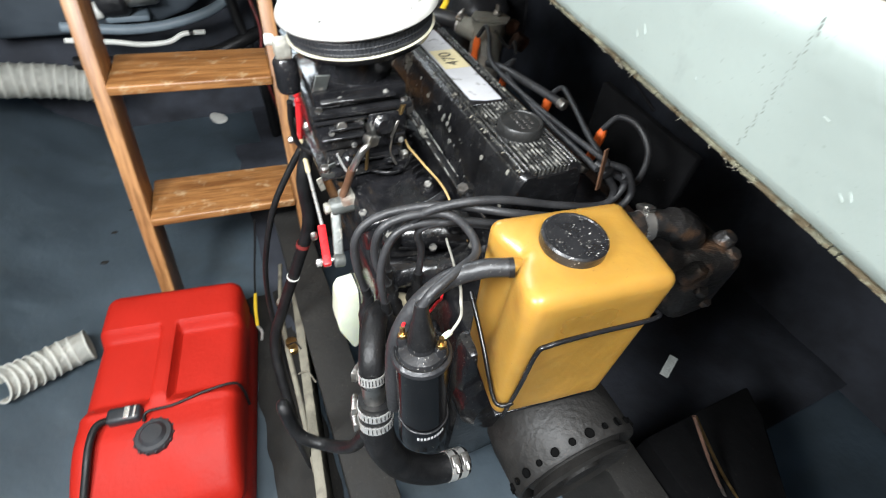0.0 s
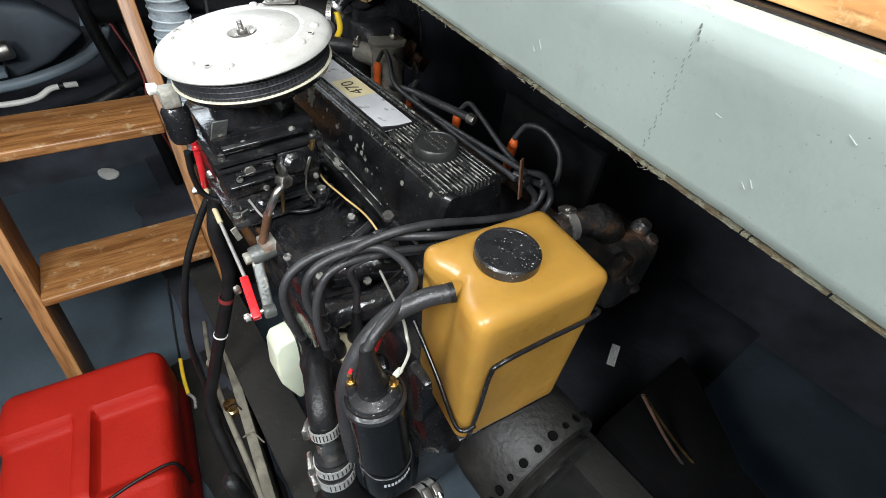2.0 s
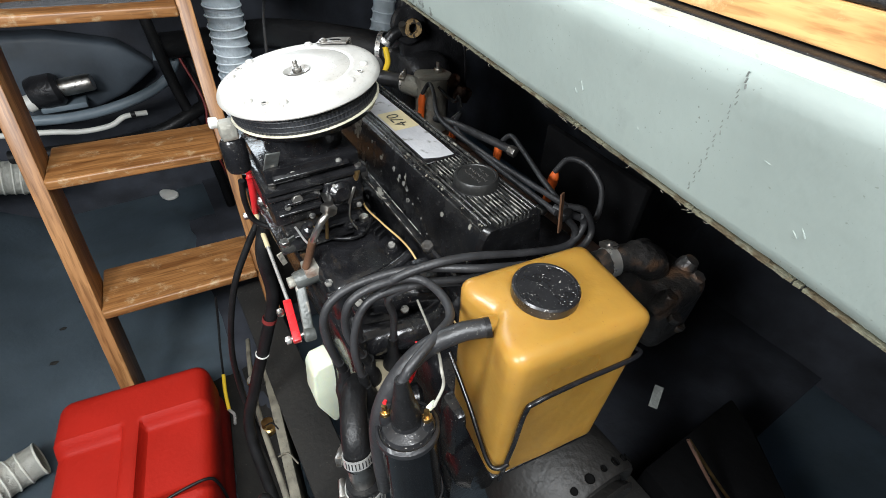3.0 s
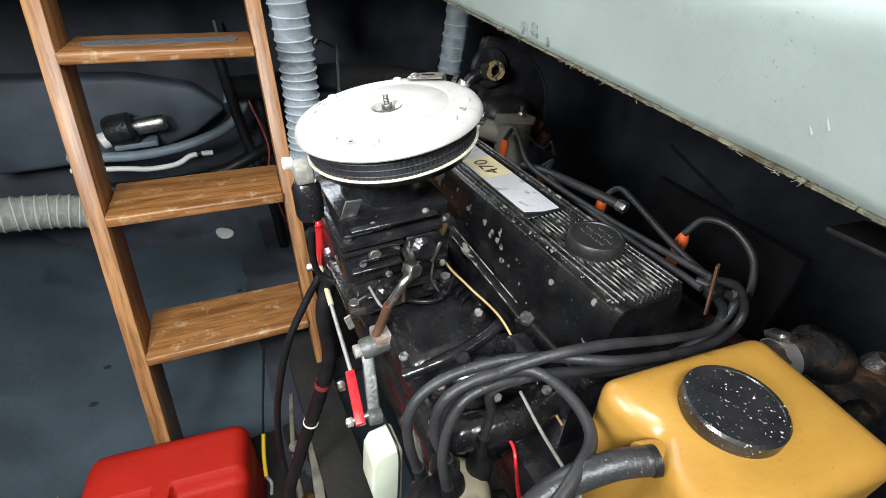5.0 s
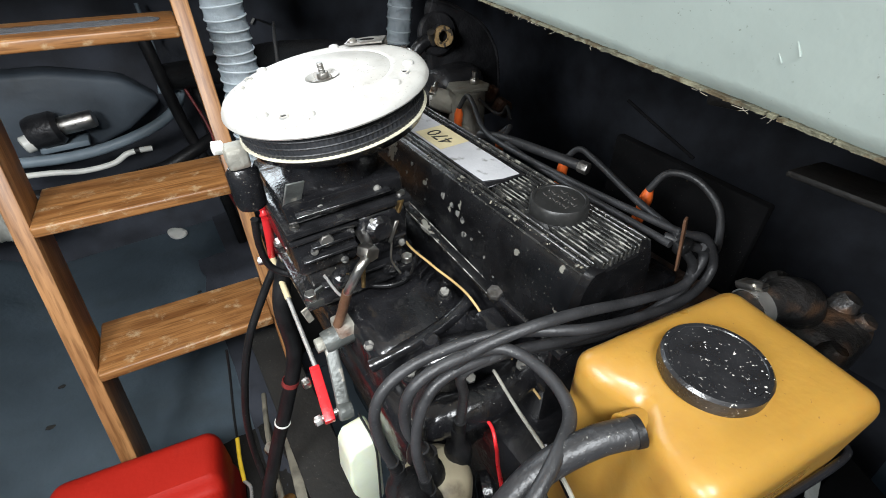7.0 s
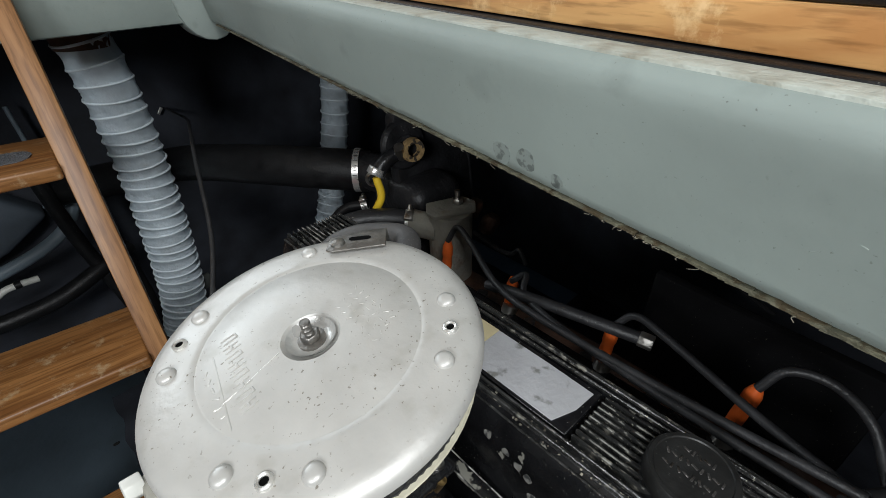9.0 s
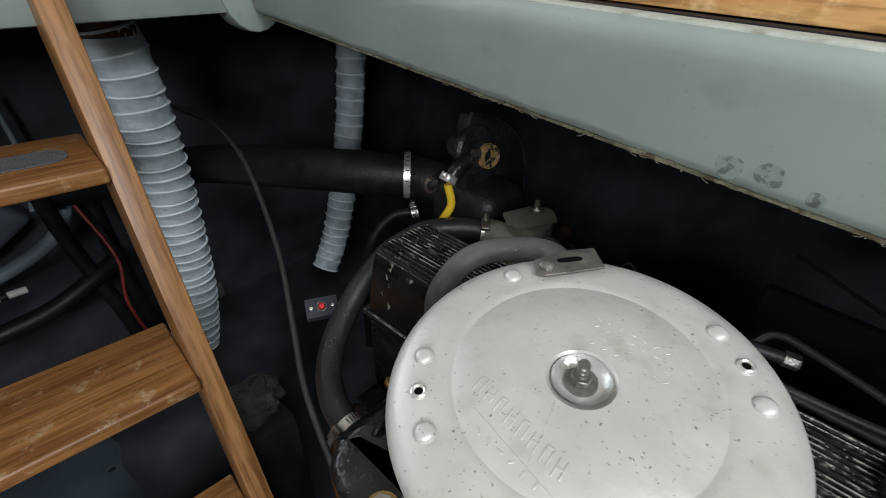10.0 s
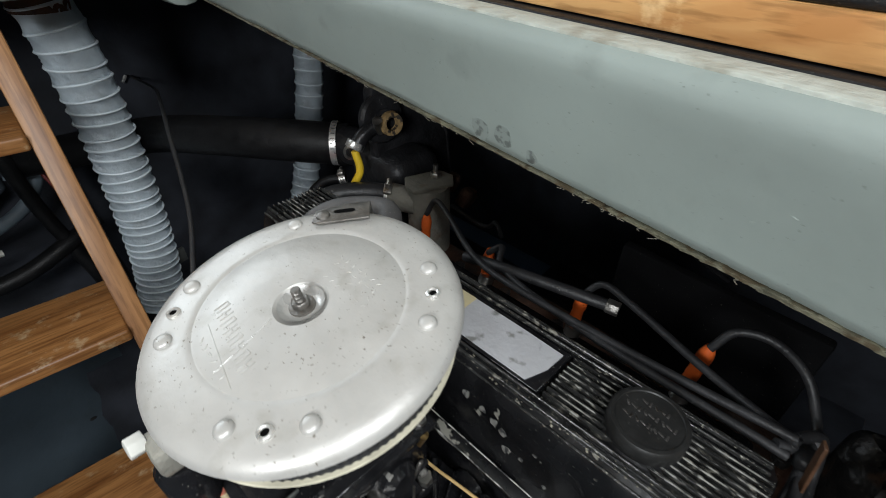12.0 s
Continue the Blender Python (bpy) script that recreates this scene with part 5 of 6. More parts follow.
LEADS = [
    [(-0.073, -0.248, 0.455), (-0.085, -0.250, 0.52), (-0.084, -0.25, 0.568), (-0.062, -0.25, 0.592), (-0.02, -0.255, 0.600), (0.025, -0.27, 0.603), (0.084, -0.30, 0.600), (0.188, -0.300, 0.563), (0.245, -0.298, 0.556), (0.268, -0.294, 0.575), (0.255, -0.284, 0.606), (0.235, -0.27, 0.612)],
    [(-0.039, -0.228, 0.455), (-0.043, -0.24, 0.53), (-0.022, -0.262, 0.588), (0.008, -0.278, 0.614), (0.064, -0.29, 0.617), (0.16, -0.29, 0.582), (0.232, -0.29, 0.564), (0.258, -0.286, 0.588), (0.232, -0.275, 0.606), (0.222, -0.26, 0.609)],
    [(-0.041, -0.252, 0.455), (-0.064, -0.258, 0.53), (-0.060, -0.262, 0.583), (-0.03, -0.266, 0.600), (0.012, -0.277, 0.600), (0.022, -0.31, 0.603), (0.012, -0.345, 0.608), (-0.018, -0.364, 0.614), (-0.046, -0.3745, 0.608), (-0.058, -0.377, 0.594)],
    [(-0.057, -0.276, 0.445), (-0.062, -0.268, 0.52), (-0.044, -0.264, 0.573), (-0.004, -0.266, 0.583), (0.06, -0.272, 0.565), (0.145, -0.278, 0.535), (0.225, -0.288, 0.545), (0.246, -0.286, 0.575), (0.228, -0.28, 0.603)],
    [(-0.005, -0.246, 0.455), (-0.004, -0.252, 0.52), (-0.012, -0.262, 0.572), (0.03, -0.272, 0.580), (0.09, -0.280, 0.565), (0.18, -0.290, 0.552), (0.240, -0.290, 0.566)],
]
for k, pts in enumerate(LEADS):
    lead = solid("ignition_lead", tube(pts, 0.0046, 12, 12), M_WIRE, "dark grey rubber ignition lead", "cable", "ignition leads")
    part("sleeve", tube([pts[0], Vector(pts[0]).lerp(Vector(pts[1]), 0.35)], 0.0062, 12, 3), M_RUBBER, lead)

PLUG_LEADS = [
    [(0.290, -0.191, 0.604), (0.299, -0.203, 0.628), (0.306, -0.232, 0.630), (0.306, -0.264, 0.610), (0.280, -0.286, 0.585), (0.25, -0.285, 0.600)],
    [(0.293, -0.061, 0.588), (0.299, -0.076, 0.606), (0.290, -0.11, 0.608), (0.257, -0.20, 0.607), (0.228, -0.272, 0.614)],
    [(0.288, 0.074, 0.575), (0.292, 0.056, 0.592), (0.27, 0.040, 0.585), (0.244, -0.02, 0.594), (0.228, -0.13, 0.600), (0.219, -0.27, 0.607)],
    [(0.292, 0.193, 0.578), (0.302, 0.184, 0.600), (0.292, 0.15, 0.597), (0.252, 0.07, 0.594), (0.237, 0.0, 0.597), (0.233, -0.14, 0.604), (0.230, -0.27, 0.616)],
]
for pts in PLUG_LEADS:
    solid("plug_lead", tube(pts, 0.0040, 12, 12), M_WIRE, "dark grey spark plug lead along the valve cover", "cable", "plug leads")
for y, z in ((-0.189, 0.578), (-0.059, 0.562), (0.076, 0.552), (0.194, 0.552)):
    solid("plug_boot", lathe([(0.0068, -0.026), (0.0071, -0.012), (0.0064, 0.0), (0.0075, 0.004), (0.0075, 0.016), (0.0058, 0.022), (0.0044, 0.026)], axis_pose((0.2915, y, z), (0.02, -0.08, 1)), 20), M_ORANGE,
          "orange rubber spark plug boot", "plug boot", "spark plug boots")


def lead_bracket():
    t = thing("lead_bracket", "rusty steel lead bracket at the end of the valve cover", "bracket", (0.22, -0.28, 0.58))
    part("strip", box((-0.004, -0.0012, 0), (0.004, 0.0012, 0.055), pose(0.2135, -0.286, 0.590, -8, 0, 20), 0.0005, 1), M_COPPER, t)
    part("loop", box((0.216, -0.285, 0.600), (0.236, -0.272, 0.614), bevel=0.005, seg=3), M_RUBBER, t)


lead_bracket()
solid("breather_pipe", tube([(0.262, 0.09, 0.575), (0.262, 0.03, 0.590), (0.277, -0.04, 0.592), (0.291, -0.090, 0.590)], 0.0068, 14, 8), M_WIRE, "dark grey pipe beside the valve cover", "pipe")
solid("pipe_nut", prism([(0.0085 * math.cos(a), 0.0085 * math.sin(a)) for a in (k * math.pi / 3 for k in range(6))], 0.0, 0.014, axis_pose((0.2905, -0.088, 0.590), (0.2, -1, -0.05)), 0.001), M_PEWTER, "steel nut on a grey pipe", "nut")
solid("thin_wire", tube([(0.31, 0.16, 0.60), (0.315, 0.12, 0.588), (0.305, 0.09, 0.60), (0.30, 0.075, 0.615), (0.298, 0.062, 0.60)], 0.0028, 8, 8), M_RUBBER, "short loop of black wire", "cable")


M_COIL = mat("gloss_black_enamel", (0.004, 0.004, 0.0045), 0.16, var=0.3, scale=30, bump=0.02, specks=0.05)


def ignition_coil():
    m = pose(-0.058, -0.407, 0.376, -8, 0, 0) @ Matrix.Scale(1.07, 4)
    t = thing("ignition_coil", "black ignition coil with two brass terminals and a rubber lead boot", "ignition coil", m=m)
    part("can", lathe([(0.024, 0.0), (0.0265, 0.003), (0.0265, 0.018), (0.0262, 0.020), (0.0262, 0.138), (0.0282, 0.140), (0.0282, 0.145), (0.026, 0.146)], seg=48), M_COIL, t, local=True)
    part("rolled_rim", lathe([(0.0265, 0.138), (0.0288, 0.140), (0.0288, 0.145), (0.0262, 0.1475), (0.0245, 0.145)], seg=48, close=False), M_BLACKMETAL, t, local=True)
    part("cap", lathe([(0.025, 0.143), (0.022, 0.150), (0.014, 0.154), (0.0125, 0.162), (0.0, 0.162)], seg=36), M_CAP, t, local=True)
    part("lead_boot", lathe([(0.0120, 0.150), (0.0132, 0.158), (0.0132, 0.168), (0.0105, 0.178), (0.0080, 0.192), (0.0056, 0.208)], seg=24), M_RUBBER, t, "black rubber lead boot", local=True)
    for x, y in ((-0.014, 0.012), (0.014, -0.013)):
        term = part("terminal", lathe([(0.0062, 0.147), (0.0062, 0.158), (0.005, 0.160)], Matrix.Translation((x, y, 0)), 16), M_CAP, t, local=True)
        part("terminal_nut", hexnut(Matrix.Translation((x, y, 0.160)), 0.0052, 0.0045), M_BRASS, term, "brass nut", local=True)
        part("terminal_stud", tube([(x, y, 0.160), (x, y, 0.172)], 0.0024, 10, 2), M_BRASS, term, local=True)
    part("spade", box((0.014, -0.016, 0.163), (0.025, -0.010, 0.167), pose(0, 0, 0, 0, 0, 18), 0.002), M_WHITE, t, "clear plastic spade connector", local=True)
    for k in range(9):
        part("label_mark", box((-0.0012, -0.0003, 0.0285), (0.0012, 0.0003, 0.0325), pose(0.0264 * math.cos(radians(238 + 8 * k)), 0.0264 * math.sin(radians(238 + 8 * k)), 0, 0, 0, 328 + 8 * k)), M_PLATE, t, local=True)
    part("clamp_wire", tube([(-0.0275, 0.0, 0.05 + 0.0), (-0.020, -0.0195, 0.047), (0, -0.0278, 0.044), (0.020, -0.0195, 0.046), (0.0275, 0, 0.05)], 0.0009, 8, 8), M_BLACKMETAL, t, local=True)


ignition_coil()
solid("coil_wire", tube([(-0.036, -0.396, 0.562), (-0.024, -0.392, 0.580), (-0.024, -0.388, 0.60), (-0.010, -0.36, 0.585), (0.015, -0.30, 0.545), (0.03, -0.25, 0.53)], 0.0015, 8, 10), M_DULLWIRE, "thin pale wire to the coil", "cable")
solid("red_wire", tube([(-0.073, -0.370, 0.562), (-0.062, -0.360, 0.556), (-0.035, -0.345, 0.53), (0.0, -0.30, 0.475), (0.020, -0.275, 0.445), (0.026, -0.255, 0.455), (0.010, -0.235, 0.468), (-0.015, -0.225, 0.465)], 0.0019, 8, 10), M_REDVINYL, "thin red wire to the coil", "cable")
vent_run = solid("vent_hose", tube([(0.030, -0.380, 0.617), (0.004, -0.370, 0.614), (-0.030, -0.362, 0.600), (-0.060, -0.361, 0.568), (-0.077, -0.363, 0.525), (-0.0825, -0.370, 0.47), (-0.082, -0.374, 0.40)], 0.0092, 18, 10), M_HOSE,
      "grey rubber hose from the coolant bottle", "hose")
part("hose_end", lathe([(0.0064, -0.001), (0.0096, -0.001), (0.0098, 0.004), (0.0064, 0.004)], axis_pose((0.028, -0.3795, 0.6168), (1, -0.38, 0.1)), 24, close=False), M_RUBBER, vent_run, "cut end of the hose")


# ---- water hoses ----
solid("water_hose", tube([(-0.052, -0.232, 0.385), (-0.066, -0.262, 0.436), (-0.082, -0.296, 0.452), (-0.0950, -0.328, 0.442), (-0.0990, -0.342, 0.412)], 0.0155, 24, 8), M_RUBBER, "black rubber water hose beside the distributor", "hose")
solid("hose_joint", tube([(-0.0985, -0.341, 0.42), (-0.101, -0.354, 0.37)], 0.0145, 24, 3), M_STEEL, "steel pipe joint between two hoses", "pipe")
solid("elbow_hose", tube([(-0.099, -0.351, 0.388), (-0.103, -0.362, 0.345), (-0.100, -0.378, 0.298), (-0.076, -0.392, 0.235), (-0.030, -0.404, 0.190), (0.025, -0.406, 0.172)], 0.0215, 24, 10), M_RUBBER, "black rubber elbow hose with steel clamps", "hose")
hose_clamp("steel worm-drive hose clamp on a black hose", (-0.0982, -0.3390, 0.426), (-0.08, -0.35, -0.8), 0.0157, 200)
hose_clamp("steel worm-drive hose clamp on a black hose", (-0.1005, -0.3545, 0.375), (-0.05, -0.2, -0.8), 0.0216, 185)
hose_clamp("steel worm-drive hose clamp on a black hose", (-0.1025, -0.360, 0.352), (-0.05, -0.25, -0.8), 0.0216, 175)
hose_clamp("brassy worm-drive hose clamp on a black hose", (-0.003, -0.4055, 0.180), (1, -0.05, -0.3), 0.0216, 100)
hose_clamp("brassy worm-drive hose clamp on a black hose", (0.014, -0.406, 0.175), (1, -0.03, -0.3), 0.0216, 100)
solid("drain_hose", tube([(-0.118, -0.368, 0.335), (-0.138, -0.345, 0.25), (-0.170, -0.31, 0.20), (-0.205, -0.285, 0.215), (-0.214, -0.262, 0.27), (-0.214, -0.24, 0.20), (-0.21, -0.22, -0.1)], 0.0095, 14, 8), M_RUBBER, "thin black drain hose at the engine", "hose")
hose_clamp("steel worm-drive hose clamp by the bottle", (0.244, -0.347, 0.574), (1, -0.28, 0.1), 0.0178, 60)


def filter_bowl():
    t = thing("filter_bowl", "milky white plastic bowl with black marks beside the distributor", "bowl", (-0.085, -0.15, 0.28))
    out = [(-0.086, 0.330), (-0.078, 0.345), (-0.047, 0.347), (-0.044, 0.335), (-0.050, 0.205), (-0.062, 0.180), (-0.070, 0.182), (-0.090, 0.245), (-0.092, 0.27)]
    bm = prism(out, -0.022, 0.022, Matrix.Translation((-0.010, -0.125, -0.006)) @ Matrix(((1, 0, 0, 0), (0, 0, -1, 0), (0, 1, 0, 0), (0, 0, 0, 1))), 0.005, None, 3)
    part("bowl", bm, M_WHITE, t)
    part("band", tube([(-0.062, -0.103, 0.344), (-0.062, -0.149, 0.342), (-0.064, -0.150, 0.274), (-0.070, -0.150, 0.184)], 0.0016, 8, 6), M_INK, t)


filter_bowl()

# ---- engine's far end: risers, hoses ----
def exhaust_riser():
    t = thing("exhaust_riser", "black exhaust riser with a grey rust-stained water housing", "exhaust riser", (0.36, 0.3, 0.45))
    part("housing", lathe([(0.034, 0.47), (0.034, 0.585), (0.032, 0.590)], Matrix.Translation((0.342, 0.240, 0)), 32), M_CASTING, t, "grey casting stained with rust")
    part("housing_neck", tube([(0.325, 0.245, 0.562), (0.308, 0.292, 0.562)], 0.021, 20, 3), M_CASTING, t)
    part("flange", prism([(-0.034, -0.022), (0.03, -0.026), (0.042, 0.0), (0.03, 0.026), (-0.03, 0.026), (-0.040, 0.0)], 0.589, 0.595, Matrix.Translation((0.345, 0.242, 0)) @ pose(0, 0, 0, 0, 0, -20), 0.002), M_CASTING, t, "rust-stained flange")
    b = part("flange_bolt", hexnut(Matrix.Translation((0.358, 0.240, 0.597)), 0.009, 0.008), M_STEEL, t)
    part("bolt_stud", tube([(0.358, 0.240, 0.60), (0.358, 0.240, 0.618)], 0.0045, 10, 2), M_STEEL, b)
    for p in ((0.40, 0.21, 0.56), (0.425, 0.225, 0.545), (0.41, 0.25, 0.57)):
        part("knob", lathe([(0.012, -0.02), (0.013, 0.0), (0.009, 0.008), (0, 0.009)], axis_pose(p, (0.4, -0.3, 1)), 16), M_RUST, t)
    out = [(0.345, 0.47), (0.338, 0.70), (0.345, 0.716), (0.36, 0.713), (0.385, 0.706), (0.43, 0.684), (0.465, 0.660), (0.49, 0.628), (0.508, 0.585), (0.52, 0.47)]
    bp = part("back_plate", prism([(x, z) for x, z in out], -0.012, 0.012, Matrix.Translation((0, 0.372, 0)) @ pose(0, 0, 0, 90, 0, 0), 0.004, None, 2), M_BLACKMETAL, t)
    part("plate_rim", tube([(x, 0.362, z) for x, z in out[2:]], 0.0035, 10, 6), M_BLACKMETAL, bp)
    part("port_seat", lathe([(0.040, -0.004), (0.040, 0.003), (0.036, 0.008), (0.024, 0.010)], axis_pose((0.352, 0.358, 0.660), (-0.1, -1, 0.1)), 32), M_BLACKMETAL, t)
    part("port_ring", lathe([(0.010, 0.0), (0.018, 0.0), (0.0195, 0.006), (0.018, 0.012), (0.010, 0.012)], axis_pose((0.348, 0.333, 0.661), (-0.25, -1, 0.1)), 28, close=False), M_TANRING, t, "ring with a tan gasket")
    part("port_body", lathe([(0.020, -0.06), (0.020, 0.002), (0.0, 0.002)], axis_pose((0.350, 0.345, 0.659), (-0.25, -1, 0.1)), 24), M_BLACKMETAL, t)
    part("tee", tube([(0.345, 0.347, 0.660), (0.315, 0.353, 0.648), (0.296, 0.358, 0.628)], 0.012, 16, 6), M_BLACKMETAL, t)
    part("tee_nut", hexnut(axis_pose((0.300, 0.358, 0.636), (-0.5, 0.05, -0.7)), 0.015, 0.012), M_BRIGHT, t)
    part("tee_arm", tube([(0.335, 0.34, 0.65), (0.322, 0.33, 0.672)], 0.008, 12, 3), M_STEEL, t)
    part("outlet", tube([(0.40, 0.42, 0.52), (0.395, 0.455, 0.555), (0.375, 0.51, 0.562)], 0.037, 24, 6), M_BLACKMETAL, t)
    part("outlet_body", box((0.33, 0.30, 0.42), (0.44, 0.44, 0.60), bevel=0.03, seg=3), M_BLACKMETAL, t)
    part("small_port", lathe([(0.010, 0.0), (0.014, 0.004), (0.014, 0.014), (0.008, 0.018), (0.008, 0.006)], axis_pose((0.345, 0.44, 0.578), (-0.7, -0.6, 0.3)), 20, close=False), M_STEEL, t)
    part("yellow_hose", tube([(0.295, 0.359, 0.622), (0.296, 0.352, 0.590), (0.286, 0.362, 0.560), (0.280, 0.37, 0.52)], 0.0065, 14, 8), M_YELLOW, t, "yellow hose with black print")


M_TANRING = mat("tan_gasket_ring", (0.33, 0.22, 0.10), 0.6, 0.2, var=0.4, scale=80, bump=0.4, stain=(0.05, 0.04, 0.03), stain_amount=0.5, stain_scale=90)
exhaust_riser()
exhaust_run = solid("exhaust_hose", tube([(0.384, 0.505, 0.558), (0.30, 0.61, 0.562), (0.24, 0.73, 0.552), (0.19, 0.87, 0.530), (0.15, 1.0, 0.50), (0.08, 1.13, 0.46), (-0.1, 1.28, 0.42)], 0.041, 32, 8), M_RUBBER, "thick black rubber exhaust hose", "hose")
part("pipe_stub", tube([(0.396, 0.490, 0.557), (0.384, 0.505, 0.558)], 0.036, 20, 3), M_BLACKMETAL, exhaust_run, "black pipe stub")
hose_clamp("steel worm-drive clamp on the exhaust hose", (0.366, 0.524, 0.561), (-0.7, 0.7, 0.03), 0.0412, 170)
heater_run = solid("heater_hose", tube([(0.312, 0.282, 0.562), (0.285, 0.318, 0.567), (0.235, 0.352, 0.566), (0.17, 0.368, 0.545), (0.105, 0.362, 0.505), (0.045, 0.33, 0.475), (0.010, 0.28, 0.462), (0.0, 0.222, 0.450)], 0.0165, 22, 10), M_HOSE, "grey-black rubber heater hose", "hose")
part("pipe_stub", tube([(0.317, 0.274, 0.562), (0.308, 0.287, 0.563)], 0.0145, 20, 3), M_BLACKMETAL, heater_run, "black pipe stub")
hose_clamp("steel worm-drive clamp on the heater hose", (0.305, 0.292, 0.5635), (-0.6, 0.75, 0.05), 0.0168, 60)
hose_clamp("brassy worm-drive clamp on the heater hose", (0.001, 0.238, 0.454), (0.0, -1, -0.15), 0.0168, 150)
M_HOSE2 = mat("sun_bleached_hose", (0.085, 0.082, 0.08), 0.6, var=0.2, scale=30, bump=0.2, specks=0.2, speck_colour=(0.3, 0.3, 0.28))
solid("breather_hose", tube([(0.108, 0.206, 0.575), (0.094, 0.188, 0.625), (0.104, 0.174, 0.660), (0.126, 0.160, 0.674), (0.148, 0.134, 0.680), (0.155, 0.105, 0.684), (0.130, 0.075, 0.688), (0.09, 0.05, 0.69)], 0.0118, 20, 10), M_HOSE2, "pale grey breather hose to the flame arrestor", "hose")
solid("fuel_hose", tube([(0.345, 0.475, 0.512), (0.31, 0.51, 0.500), (0.275, 0.53, 0.45), (0.262, 0.54, 0.36), (0.25, 0.53, 0.2)], 0.0085, 14, 8), M_RUBBER, "thin black hose with a steel clamp", "hose")
hose_clamp("small steel clamp on a thin hose", (0.340, 0.478, 0.511), (-0.7, 0.6, -0.2), 0.0088, 90)


def starter_bracket():
    t = thing("alternator_bracket", "black cast bracket with a worn bolt beside the carburettor", "bracket", (-0.05, 0.13, 0.45))
    out = [(-0.030, -0.05), (0.03, -0.06), (0.05, 0.0), (0.03, 0.07), (0.005, 0.085), (-0.02, 0.06), (-0.034, 0.01)]
    part("casting", prism(out, 0.44, 0.50, Matrix.Translation((-0.035, 0.13, 0)), 0.010, None, 3), M_BLACK_GLOSS, t)
    b = part("bolt", hexnut(Matrix.Translation((-0.045, 0.122, 0.50)), 0.011, 0.010), M_STEEL, t)
    part("washer", lathe([(0.016, 0.499), (0.016, 0.502)], Matrix.Translation((-0.045, 0.122, 0)), 24), M_BRASS, b)
    part("bolt", hexnut(Matrix.Translation((-0.020, 0.095, 0.50)), 0.008, 0.008), M_STEEL, t)
    part("wires", tube([(0.07, 0.20, 0.52), (0.03, 0.19, 0.505), (0.0, 0.185, 0.50), (-0.01, 0.19, 0.45)], 0.004, 10, 8), M_RUBBER, t)
    part("wires", tube([(0.06, 0.17, 0.50), (0.02, 0.20, 0.49), (0.02, 0.23, 0.46)], 0.0025, 8, 8), M_RUBBER, t)
    for p in ((0.045, 0.215, 0.51), (0.035, 0.185, 0.50)):
        part("terminal", hexnut(axis_pose(p, (0.1, -0.2, 1)), 0.006, 0.008), M_BRASS, t)


starter_bracket()


def breaker_box():
    t = thing("breaker_box", "black box with a red reset button and two screws", "breaker", (0.10, 0.48, 0.36))
    m = pose(0.122, 0.475, 0.420, 38, 0, -28) @ Matrix.Scale(0.75, 4)
    part("case", box((-0.035, -0.022, -0.04), (0.035, 0.022, 0.0), m, 0.002), M_BLACKWALL, t)
    part("button_ring", lathe([(0.0085, 0.0), (0.0115, 0.0), (0.0115, 0.002), (0.0085, 0.002)], m, 28, close=False), M_STRAP, t)
    part("button", lathe([(0.0068, 0.0), (0.0068, 0.006), (0.005, 0.0075), (0, 0.0075)], m, 20), M_REDVINYL, t, "red reset button")
    for x in (-0.023, 0.023):
        part("screw", lathe([(0.0042, 0.0), (0.0038, 0.0015), (0, 0.002)], m @ Matrix.Translation((x, 0, 0)), 14), M_STEEL, t)


breaker_box()

# ---- ventilation ducts ----
ribbed([(0.060, 0.93, 0.800), (0.066, 0.93, 0.765), (0.072, 0.93, 0.67), (0.072, 0.93, 0.55), (0.066, 0.93, 0.414), (0.053, 0.93, 0.259), (0.036, 0.93, 0.160), (0.018, 0.928, 0.095)], 0.0505, 29, 0.0045, M_DUCT, "ventilation_duct",
       "pale grey ribbed ventilation duct hanging from the deck", "duct", "ventilation ducts")
ribbed([(0.655, 1.05, 0.855), (0.653, 1.05, 0.72), (0.640, 1.05, 0.60), (0.619, 1.05, 0.47), (0.568, 1.05, 0.257), (0.514, 1.05, 0.106), (0.469, 1.045, 0.035)], 0.041, 24, 0.003, M_DUCT, "ventilation_duct",
       "pale grey ribbed ventilation duct behind the exhaust hose", "duct", "ventilation ducts")
ribbed([(-1.05, 1.12, 0.215), (-0.90, 1.16, 0.170), (-0.77, 1.19, 0.140), (-0.66, 1.20, 0.115), (-0.57, 1.20, 0.085)], 0.054, 17, 0.004, M_DUCT_W, "ventilation_duct",
       "off-white ribbed ventilation duct lying against the hull", "duct", "ventilation ducts")
ribbed([(-0.672, 0.312, FLOOR + 0.055), (-0.722, 0.296, FLOOR + 0.058), (-0.772, 0.262, FLOOR + 0.075), (-0.82, 0.215, FLOOR + 0.11)], 0.040, 9, 0.003, M_DUCT_W, "duct_end",
       "open end of an off-white ribbed duct on the hull bottom", "duct", "ventilation ducts")
solid("duct_collar", lathe([(0.044, 0.0), (0.050, 0.0), (0.050, 0.068), (0.044, 0.068)], Matrix.Translation((0.060, 0.93, 0.784)), 32, close=False), M_RUST, "rusty collar where the duct meets the deck", "collar")
solid("duct_clip", box((-0.012, -0.004, -0.02), (0.014, 0.004, 0.02), pose(0.105, 0.94, 0.20, 0, 0, 10), 0.002), M_GREYPAINT, "grey metal clip beside the duct", "clip")

